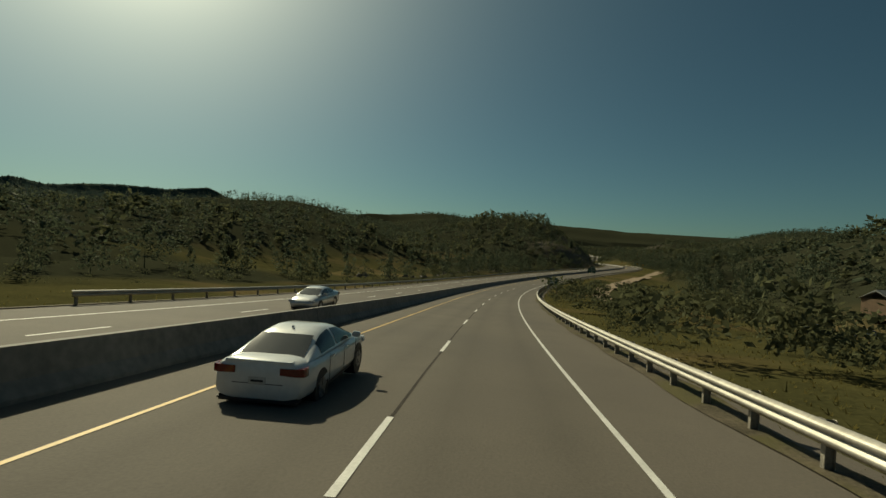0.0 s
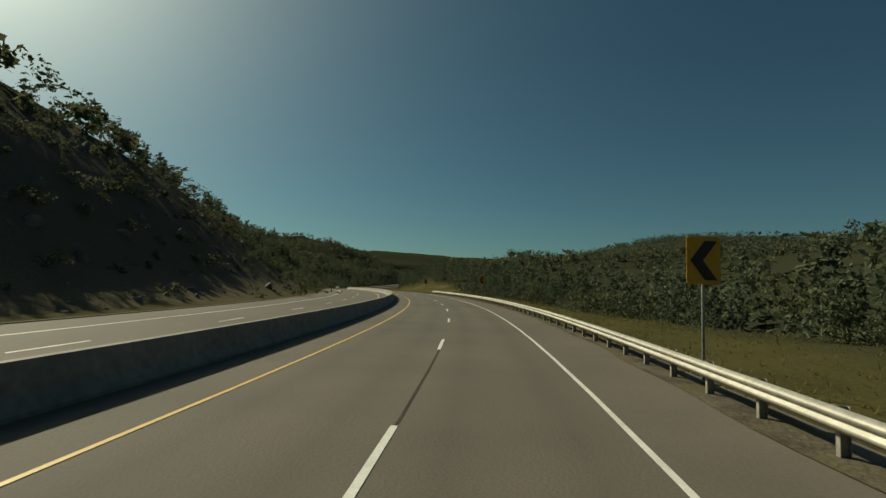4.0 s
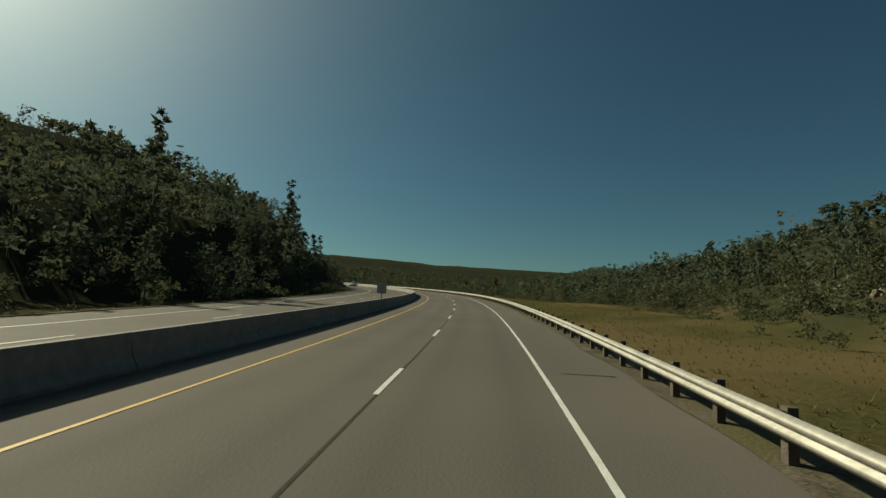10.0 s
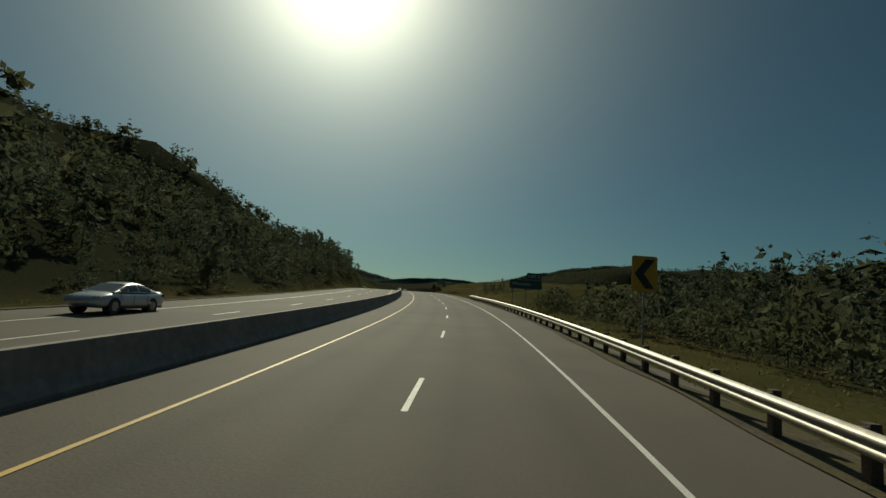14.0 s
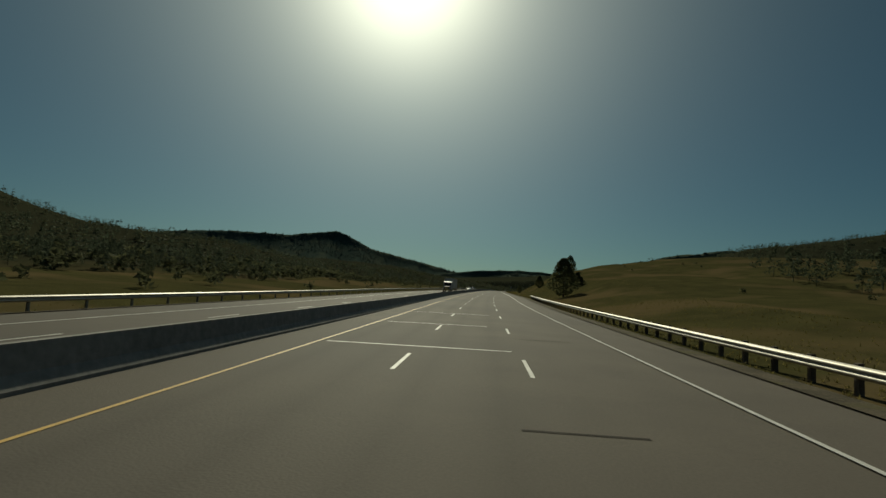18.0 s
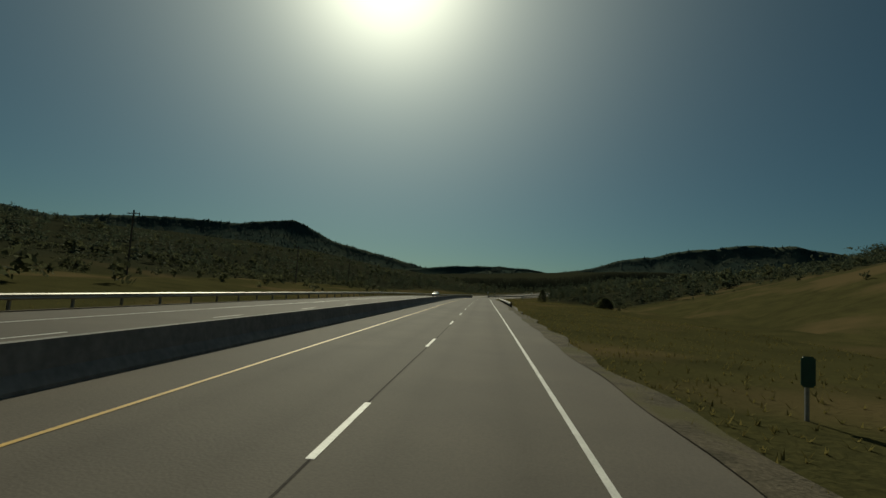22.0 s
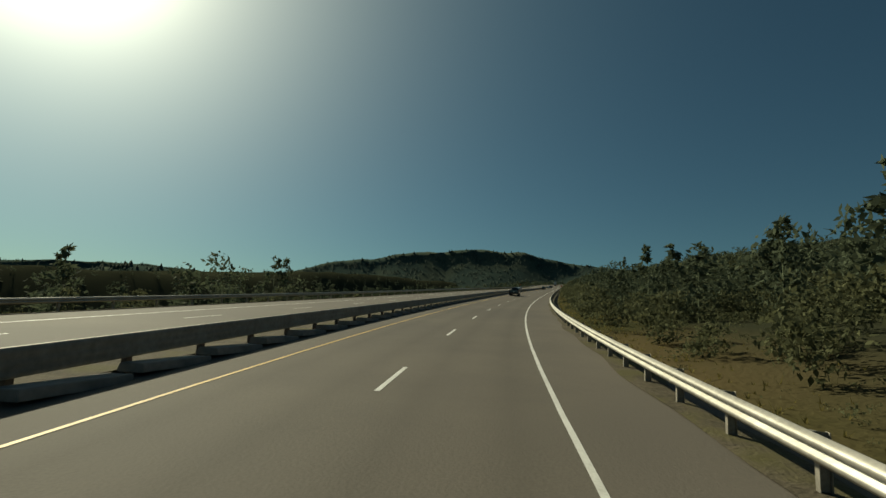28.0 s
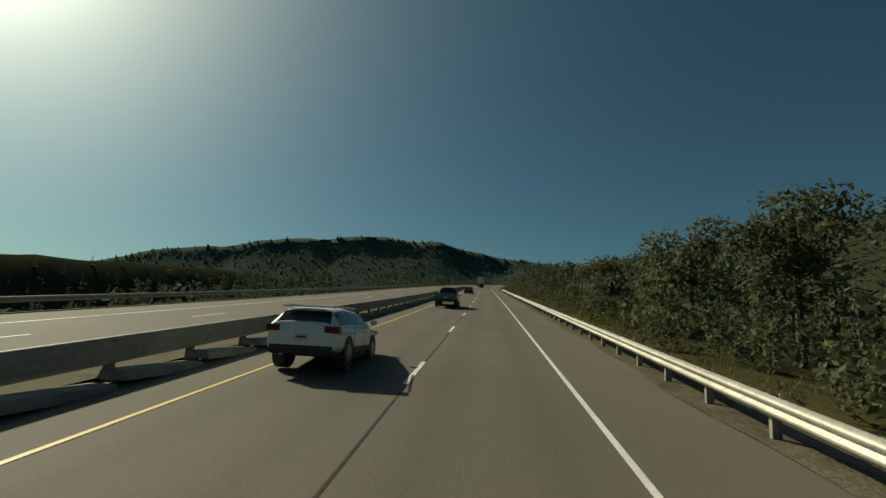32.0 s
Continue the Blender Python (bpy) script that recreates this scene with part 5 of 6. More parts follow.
def semi(label):
    t = tagged(new("semi_truck"), label, "truck")
    part("hood", prism([(6.3, 0.6), (8.3, 0.6), (8.35, 1.5), (6.3, 1.85)], 0.85, 0.1), CAR_GREY, t)
    part("cab", prism([(4.2, 0.7), (6.4, 0.7), (6.4, 1.85), (6.0, 2.75), (4.2, 3.3)], 1.15, 0.08), TRAILER, t, "pale cab")
    part("windscreen", prism([(6.36, 1.9), (6.46, 1.9), (6.09, 2.7), (5.99, 2.7)], 1.0), GLASS, t)
    part("bumper", box(-1.15, 1.15, 8.3, 8.5, 0.35, 0.75, 0.05), CHROME, t, "bright chrome bumper")
    part("grille", box(-0.5, 0.5, 8.3, 8.38, 0.8, 1.45, 0.03), CHROME, t)
    for sg in (-1, 1):
        part("headlight", box(sg * 0.85 - 0.18, sg * 0.85 + 0.18, 8.15, 8.37, 0.9, 1.15, 0.04), CLEARLAMP, t)
        part("exhaust_stack", rod(sg * 1.0, 4.1, 1.2, 3.9, 0.09), CHROME, t)
    part("chassis", box(-0.5, 0.5, -8, 6.4, 0.75, 1.0), PLASTIC, t)
    tr = part("trailer", box(-1.28, 1.28, -8.6, 3.7, 1.15, 4.0, 0.04), TRAILER, t, "long pale box trailer")
    for y in np.arange(-8.2, 3.6, 1.2):
        for sg in (-1, 1):
            part("rib", box(sg * 1.285 - 0.012, sg * 1.285 + 0.012, y - 0.03, y + 0.03, 1.2, 3.95), TRAILER, tr)
    for y, half in ((7.4, 1.15), (5.0, 1.2), (3.8, 1.2), (-6.4, 1.25), (-7.6, 1.25)):
        for sg in (-1, 1):
            part("wheel", disc(sg * half, sg * (half - 0.5), y, 0.5, 0.5, 20), RUBBER, t)
    return t


def park(thing, t, n, away=False, turn=0.0, size=1.0):
    thing.matrix_basis = spot(t, n, 0.0, (180 if away else 0) + turn) @ Matrix.Scale(size, 4)
    return thing


park(sedan(CAR_WHITE, "white four-door sedan with dark windows in the passing lane"), 0.112, -2.3, size=0.9)
park(sedan(CAR_SILVER, "silver sedan on the opposite roadway"), 0.35, -10.2, True)
park(pickup(CAR_WHITE, "white pickup truck on the opposite roadway"), 7.66, -14.0, True)
park(suv(CAR_WHITE, "white large suv on the opposite roadway"), 12.315, -14.9, True)
park(pickup(CAR_WHITE, "white pickup truck on the opposite roadway"), 12.54, -10.2, True)
park(sedan(CAR_SILVER, "silver sedan on the opposite roadway"), 14.255, -15.6, True)
park(semi("grey semi truck with a long pale box trailer"), 19.62, -10.2, True)
park(sedan(CAR_SILVER, "silver sedan on the opposite roadway"), 20.5, -10.6, True)
park(pickup(CAR_GREY, "dark grey pickup truck on the opposite roadway"), 20.68, -10.0, True)
park(suv(CAR_SILVER, "tall pale van on the opposite roadway"), 23.73, -13.5, True)
park(pickup(CAR_BLACK, "black pickup truck with an open bed in the passing lane"), 29.19, -1.9)
park(pickup(CAR_NIGHT, "dark blue pickup truck with rack bars behind its cab", True), 31.118, -2.55)
park(suv(CAR_WHITE, "white suv with dark windows and bright roof rails"), 32.146, -2.45, size=0.94)
park(pickup(CAR_GREY, "dark grey pickup truck far ahead in the passing lane"), 32.51, -2.0)
park(sedan(CAR_BLACK, "small dark car far ahead in the passing lane"), 33.15, -2.0)
park(semi("pale truck trailer very far ahead on the road"), 34.4, -1.5)
park(suv(CAR_WHITE, "small pale vehicle far ahead on the opposite roadway"), 30.75, -13.0, True)

# ---- signs ----
SIGN_YELLOW = material("sign_yellow", (0.62, 0.34, 0.02), 0.45, dark=(0.5, 0.26, 0.015), size=0.5, fine=6, bump=0.02)
SIGN_BLACK = material("sign_black", (0.02, 0.02, 0.02), 0.5, size=0.3, fine=6, bump=0.0)
SIGN_GREEN = material("sign_green", (0.012, 0.085, 0.06), 0.45, dark=(0.01, 0.06, 0.045), size=0.8, fine=6, bump=0.02)
SIGN_WHITE = material("sign_white", (0.7, 0.7, 0.68), 0.5, dark=(0.55, 0.55, 0.53), size=0.5, fine=6, bump=0.02)
SIGN_BACK = material("sign_back_metal", (0.4, 0.4, 0.39), 0.5, 0.6, size=0.6, fine=6, bump=0.02)
SIGN_ORANGE = material("sign_orange", (0.7, 0.16, 0.02), 0.5, size=0.5, fine=6, bump=0.0)


def plate(x0, x1, z0, z1, y=0.0, thick=0.012, corner=0.04):
    bm = box(x0, x1, y, y + thick, z0, z1)
    es = [e for e in bm.edges if abs(e.verts[0].co.y - e.verts[1].co.y) > 1e-6]
    bmesh.ops.bevel(bm, geom=es, offset=corner, segments=3, affect="EDGES")
    return bm


def lettering(text, size, x, z, y, mat, parent):
    """Raised words in the built-in font, facing the oncoming driver."""
    cu = bpy.data.curves.new("lettering", "FONT")
    cu.body, cu.size, cu.align_x, cu.extrude = text, size * S, "CENTER", 0.002
    tmp = bpy.data.objects.new("lettering", cu)
    scene.collection.objects.link(tmp)
    me = bpy.data.meshes.new_from_object(tmp.evaluated_get(bpy.context.evaluated_depsgraph_get()))
    bpy.data.objects.remove(tmp)
    me.materials.clear()
    me.materials.append(mat)
    ob = new("lettering", me)
    ob.parent = parent
    ob.matrix_basis = Matrix.Translation((x * S, y * S, z * S)) @ Matrix.Rotation(math.pi / 2, 4, "X")
    return ob


def chevron_sign():
    sign = tagged(new("chevron_sign"), "yellow bend marker with a black arrow on a steel post", "road sign", "bend markers")
    part("post", box(-0.035, 0.035, 0.02, 0.07, -2.5, 3.5, 0.01), SIGN_BACK, sign)
    p = part("panel", plate(-0.455, 0.455, 2.34, 3.56), SIGN_YELLOW, sign)
    bm = bmesh.new()
    for m in (1, -1):
        vs = [bm.verts.new(v) for v in ((-0.36, -0.008, 2.95), (0.02, -0.008, 2.95 + m * 0.5), (0.36, -0.008, 2.95 + m * 0.5), (-0.02, -0.008, 2.95))]
        bm.faces.new(vs if m > 0 else vs[::-1])
    part("arrow", bm, SIGN_BLACK, p, "black arrow pointing left")
    part("backing", plate(-0.44, 0.44, 2.36, 3.54, 0.014, 0.008), SIGN_BACK, p)
    return sign


chevron = chevron_sign()
chevron.matrix_basis = spot(4.143, 6.95, 0.05, 8)
for t in (4.79, 5.45, 10.86, 11.28, 11.66, 12.06, 12.74, 13.42, 14.19):
    copy_thing(chevron, spot(t, 6.95, 0.05, 8))


def guide_sign(t, n0, n1, low, high, label, words=(), tab=None, posts=2, bars=()):
    """Green sign on posts; words: text, size, across, height."""
    sign = tagged(new("guide_sign"), label, "road sign")
    w = n1 - n0
    g = ground_z(np.array([t * STEP]), np.array([(n0 + n1) / 2]))[0]
    for i in range(posts):
        x = w * (0.1 + 0.8 * i / (posts - 1))
        part("post", box(x - 0.06, x + 0.06, 0.03, 0.13, g - 0.6, high - 0.1, 0.01), SIGN_BACK, sign, "square steel post")
    p = part("panel", plate(0, w, low, high, 0, 0.03, 0.1), SIGN_GREEN, sign)
    part("border", plate(0.04, w - 0.04, high - 0.06, high - 0.035, -0.006, 0.004, 0.001), SIGN_WHITE, p)
    part("border", plate(0.04, w - 0.04, low + 0.035, low + 0.06, -0.006, 0.004, 0.001), SIGN_WHITE, p)
    if tab:
        q = part("exit_tab", plate(w * tab[0], w * tab[1], high + 0.04, high + tab[2], 0, 0.03, 0.06), SIGN_GREEN, sign)
        lettering(tab[3], tab[2] * 0.62, w * (tab[0] + tab[1]) / 2, high + tab[2] * 0.3, -0.006, SIGN_WHITE, q)
    for text, size, x, z in words:
        lettering(text, size, x, z, -0.006, SIGN_WHITE, p)
    for x0, x1, z0, z1 in bars:
        part("bar", plate(x0, x1, z0, z1, -0.006, 0.004, 0.01), SIGN_WHITE, p)
    sign.matrix_basis = spot(t, n0)
    return sign


guide_sign(2.11, 9.0, 11.75, 2.75, 4.4, "green highway exit sign with white lettering on two posts", [("Wootton", 0.52, 1.375, 3.65)], (0.3, 0.95, 0.75, "EXIT 2"), 2, [(0.9, 1.9, 3.0, 3.22)])
guide_sign(9.25, 7.55, 9.95, 2.1, 3.25, "dark green highway sign on two wooden posts", (), None, 2, [(0.25, 0.6, 2.78, 2.95), (0.75, 1.3, 2.78, 2.95), (1.5, 1.7, 2.75, 2.98), (1.85, 2.2, 2.75, 2.98), (0.7, 1.8, 2.35, 2.5)])
guide_sign(14.68, 8.3, 12.3, 2.3, 3.5, "green highway exit sign with white lettering on three posts", [("Wootton", 0.62, 1.45, 2.75)], (0.52, 0.98, 0.85, "EXIT 2"), 3)
guide_sign(0.98, 7.6, 9.4, 1.9, 3.2, "small green highway sign beside the bend", (), None, 2, [(0.3, 1.5, 2.6, 2.8), (0.3, 1.2, 2.2, 2.4)])
guide_sign(26.75, 7.4, 9.8, 2.0, 3.3, "green highway sign far ahead beside the bend", (), None, 2, [(0.3, 2.1, 2.7, 2.9), (0.3, 1.6, 2.3, 2.5)])


def post_sign(name, t, n, w, low, high, label, mat, words=(), bars=(), h=0.0, turn=0.0, post_mat=SIGN_BACK, base=False):
    sign = tagged(new(name), label, "road sign")
    part("post", box(-0.04, 0.04, 0.02, 0.08, -0.8 if not base else 0.1, high - 0.05, 0.008), post_mat, sign)
    p = part("panel", plate(-w / 2, w / 2, low, high), mat, sign)
    part("backing", plate(-w / 2 + 0.02, w / 2 - 0.02, low + 0.02, high - 0.02, 0.014, 0.006), SIGN_BACK, p)
    for text, size, z, m in words:
        lettering(text, size, 0, z, -0.006, m, p)
    for x0, x1, z0, z1 in bars:
        part("bar", plate(x0, x1, z0, z1, -0.006, 0.004, 0.01), SIGN_BLACK, p)
    if base:
        part("base", prism([(-0.35, 0), (0.35, 0), (0.3, 0.28), (-0.3, 0.28)], 0.55, 0.03), POSTWOOD, sign, "heavy dark wooden base")
    sign.matrix_basis = spot(t, n, h, turn)
    return sign


post_sign("speed_limit_sign", 26.215, 6.45, 0.92, 2.6, 3.8, "white speed limit sign with black lettering on a post", SIGN_WHITE, [("SPEED", 0.26, 3.4, SIGN_BLACK), ("LIMIT", 0.26, 3.12, SIGN_BLACK), ("65", 0.56, 2.6, SIGN_BLACK)])
shift = post_sign("lane_shift_sign", 25.154, -4.86, 0.86, 2.2, 3.25, "pale lane shift sign with a bent arrow on a heavy base", SIGN_WHITE, base=True)
bm = bmesh.new()
for a, b_ in (((-0.15, 2.35), (-0.15, 2.62)), ((-0.15, 2.6), (0.12, 2.85)), ((0.12, 2.83), (0.12, 3.1))):
    vs = [bm.verts.new((x + d, -0.01, z)) for x, z, d in ((*a, -0.06), (*a, 0.06), (*b_, 0.06), (*b_, -0.06))]
    bm.faces.new(vs)
part("arrow", bm, SIGN_BLACK, shift.children[1], "black bent arrow")
post_sign("median_sign", 25.565, -7.5, 0.6, 1.9, 2.7, "small white sign in the grass median", SIGN_WHITE, bars=[(-0.2, 0.2, 2.4, 2.5), (-0.2, 0.2, 2.1, 2.3)])
post_sign("route_sign", 24.4, 17.0, 0.6, 1.9, 2.7, "small white route sign on a post in the field", SIGN_WHITE, bars=[(-0.2, 0.2, 2.5, 2.6), (-0.15, 0.15, 2.05, 2.4)], h=-0.6)
post_sign("mile_sign", 22.125, 9.0, 0.3, 0.9, 1.55, "narrow dark green mile sign on a thin post", SIGN_GREEN, bars=[], h=-0.3)
SIGN_BLUE = material("sign_blue", (0.02, 0.05, 0.16), 0.45, dark=(0.015, 0.04, 0.12), size=0.5, fine=6, bump=0.02)
SIGN_RED = material("sign_red", (0.3, 0.02, 0.025), 0.45, size=0.5, fine=6, bump=0.02)


def shield(y, low, high, half, top_only=False):
    """A route shield's outline: a scalloped top, bulging sides and a pointed foot."""
    k = high - low
    side = [(0.0, 0.0), (0.45, 0.12), (0.8, 0.34), (1.0, 0.62), (0.93, 0.8), (0.8, 0.96), (0.5, 1.0), (0.2, 0.96), (0.0, 1.0)]
    if top_only:
        side = [(0.0, 0.74), (0.97, 0.74), (0.93, 0.8), (0.8, 0.96), (0.5, 1.0), (0.2, 0.96), (0.0, 1.0)]
    bm = bmesh.new()
    pts = [(x * half, low + z * k) for x, z in side] + [(-x * half, low + z * k) for x, z in side[-2:0:-1]]
    f = bm.faces.new([bm.verts.new((x, y, z)) for x, z in pts])
    r = bmesh.ops.extrude_face_region(bm, geom=[f])
    bmesh.ops.translate(bm, vec=(0, 0.01, 0), verts=[v for v in r["geom"] if isinstance(v, bmesh.types.BMVert)])
    return bm


route = tagged(new("route_shield_sign"), "blue and red route shield with a white number on a post", "road sign")
part("post", box(-0.035, 0.035, 0.02, 0.07, -1.2, 3.7, 0.008), SIGN_BACK, route)
rim = part("panel", shield(0.006, 2.76, 3.8, 0.5), SIGN_WHITE, route, "white shield rim")
field = part("field", shield(-0.006, 2.8, 3.76, 0.465), SIGN_BLUE, rim, "blue shield field")
part("band", shield(-0.012, 2.82, 3.74, 0.45, True), SIGN_RED, rim, "red band across the top")
lettering("25", 0.56, 0, 3.02, -0.018, SIGN_WHITE, rim)
route.matrix_basis = spot(22.085, 9.48, -0.35)
for t in (8.338, 8.97, 10.45):
    post_sign("barrier_sign", t, -5.95, 0.8, 1.3, 2.2, "grey back of a sign standing on the median barrier", SIGN_BACK, h=0.0)
for t, n in ((31.62, 6.9), (31.75, -20.5)):
    post_sign("warning_sign", t, n, 0.8, 1.9, 2.7, "small orange roadwork sign on a post", SIGN_ORANGE)


# ---- slim markers, poles, houses ----
def marker(t, n, high, label, dark=True):
    m = tagged(new("marker_post"), label, "marker post", "marker posts")
    part("stake", box(-0.05, 0.05, -0.03, 0.03, -0.4, high, 0.01), POSTWOOD if dark else SIGN_WHITE, m)
    part("reflector", box(-0.035, 0.035, -0.037, -0.03, high - 0.18, high - 0.06), SIGN_YELLOW, m)
    m.matrix_basis = spot(t, n, ground_z(np.array([t * STEP]), np.array([n]))[0])


for t, n in ((25.31, -6.4), (25.38, -7.0), (24.22, 9.4), (8.32, 12.0), (8.4, 14.0), (8.35, 17.0), (8.21, 15.0), (8.16, 13.5), (26.35, -8.0), (26.9, -8.0)):
    marker(t, n, 1.3, "thin dark marker post in the grass")

WALLWOOD = material("cabin_timber", (0.16, 0.1, 0.06), 0.85, size=0.8, fine=6, bump=0.4)
ROOFING = material("roof_metal", (0.32, 0.33, 0.33), 0.5, 0.3, size=1.5, fine=5, bump=0.1)


def house(t, n, w, d, high, wall, roof_mat, label, turn=20):
    h = tagged(new("house"), label, "house")
    part("wall", box(-w / 2, w / 2, -d / 2, d / 2, -0.6, high, 0.02), wall, h)
    part("roof", prism([(-d / 2 - 0.4, high - 0.15), (0, high + d * 0.28), (d / 2 + 0.4, high - 0.15), (0, high + d * 0.28 - 0.25)], w / 2 + 0.4), roof_mat, h)
    for x in (-w * 0.3, w * 0.3):
        win = part("window", box(x - 0.5, x + 0.5, -d / 2 - 0.04, -d / 2 + 0.02, high * 0.4, high * 0.8, 0.02), SIGN_WHITE, h)
        part("pane", box(x - 0.42, x + 0.42, -d / 2 - 0.055, -d / 2 - 0.03, high * 0.43, high * 0.77), GLASS, win)
    part("door", box(-0.45, 0.45, -d / 2 - 0.04, -d / 2 + 0.02, 0, 2.0, 0.02), SIGN_BACK, h)
    h.matrix_basis = spot(t, n, ground_z(np.array([t * STEP]), np.array([n]))[0], turn)


house(1.12, 66, 7, 6, 2.8, WALLWOOD, ROOFING, "small brown timber cabin with a metal roof in the valley")
house(0.62, 44, 5.5, 2.4, 2.2, SIGN_WHITE, SIGN_WHITE, "white trailer home standing in the grass field", 60)
park(sedan(CAR_SILVER, "pale car standing in the valley field"), 0.98, 56, False, 70).location.z += float(ground_z(np.array([0.98 * STEP]), np.array([56.0]))[0]) * S
park(sedan(CAR_GREY, "dark car standing in the valley field"), 1.0, 50, False, 80).location.z += float(ground_z(np.array([1.0 * STEP]), np.array([50.0]))[0]) * S


def power_pole(t, n, high):
    p = tagged(new("power_pole"), "weathered wooden power pole with a crossarm", "power pole", "power poles")
    part("pole", rod(0, 0, -1, high, 0.15, 10), POSTWOOD, p)
    part("crossarm", box(-1.2, 1.2, -0.07, 0.07, high - 0.7, high - 0.55), POSTWOOD, p)
    for x in (-1.05, -0.4, 0.4, 1.05):
        part("insulator", rod(x, 0, high - 0.55, high - 0.35, 0.05, 8), SIGN_WHITE, p)
    p.matrix_basis = spot(t, n, ground_z(np.array([t * STEP]), np.array([n]))[0])


for t, n in ((23.55, -53), (24.2, -55), (22.9, -60)):
    power_pole(t, n, 11)

# ---- single trees that stand apart ----
def juniper_faces(r, h, n, seed):
    """Points and triangles of a dense upright crown that reaches almost to the ground, lumpy in outline."""
    g = np.random.default_rng(seed)
    lump = g.uniform(0.72, 1.12, (7, 9))
    v, f = [], []
    for _ in range(n):
        k, a = g.random() ** 0.8, g.uniform(0, 6.283)
        wide = r * (0.35 + 0.65 * min(1.0, k / 0.22)) * (1 - max(0.0, k - 0.3) / 0.72) ** 0.62
        q = wide * lump[int(k * 6.99), int(a / 6.2832 * 9) % 9] * g.uniform(0.62, 1.05)
        c = np.array([math.cos(a) * q, math.sin(a) * q, h * (0.05 + 0.93 * k)])
        d, e = g.normal(size=3), g.normal(size=3)
        d /= np.linalg.norm(d)
        e = np.cross(d, e)
        e /= np.linalg.norm(e)
        w = min(r * g.uniform(0.03, 0.07), 0.2)
        i = len(v)
        v += [c + d * w * 1.4, c + e * w, c - d * w, c - e * w]
        f += [(i, i + 1, i + 2), (i, i + 2, i + 3)]
    return np.array(v), np.array(f)


def single_tree(t, n, high, wide, kind, label, mat, seed, trunk=0.22):
    tree = tagged(new("tree"), label, "tree")
    g = np.random.default_rng(seed)
    if kind == "pine":
        v, f = conifer_faces(wide / 2, high, 17, 9, seed)
    else:
        v, f = juniper_faces(wide / 2, high, 3200, seed) if mat is JUNIPER else broad_faces(wide / 2 * 0.95, high, 3000, seed, 0.05, 0.3)
    if kind != "bare":
        me = bpy.data.meshes.new("crown")
        me.from_pydata([tuple(q * S) for q in v], [], [tuple(int(i) for i in q) for q in f])
        me.materials.append(mat)
        crown = new("crown", me)
        crown.parent = tree
    bm = bmesh.new()
    bmesh.ops.create_cone(bm, cap_ends=True, segments=9, radius1=high * 0.026, radius2=high * 0.006, depth=high * 0.85, matrix=Matrix.Translation((0, 0, high * 0.37)))
    trunk_ob = part("trunk", bm, BARK, tree, "rough brown trunk")
    for k in range(14 if kind == 'bare' else 6):
        a, z = g.uniform(0, 6.28), high * g.uniform(0.3, 0.7)
        bm = bmesh.new()
        m = Matrix.Translation((0, 0, z)) @ Matrix.Rotation(a, 4, "Z") @ Matrix.Rotation(radians(g.uniform(40, 65)), 4, "Y") @ Matrix.Translation((0, 0, wide * 0.18))
        bmesh.ops.create_cone(bm, cap_ends=True, segments=6, radius1=high * 0.009, radius2=high * 0.003, depth=wide * 0.38, matrix=m)
        part("limb", bm, BARK, trunk_ob)
    tree.matrix_basis = spot(t, n, ground_z(np.array([t * STEP]), np.array([n]))[0] - 0.1)


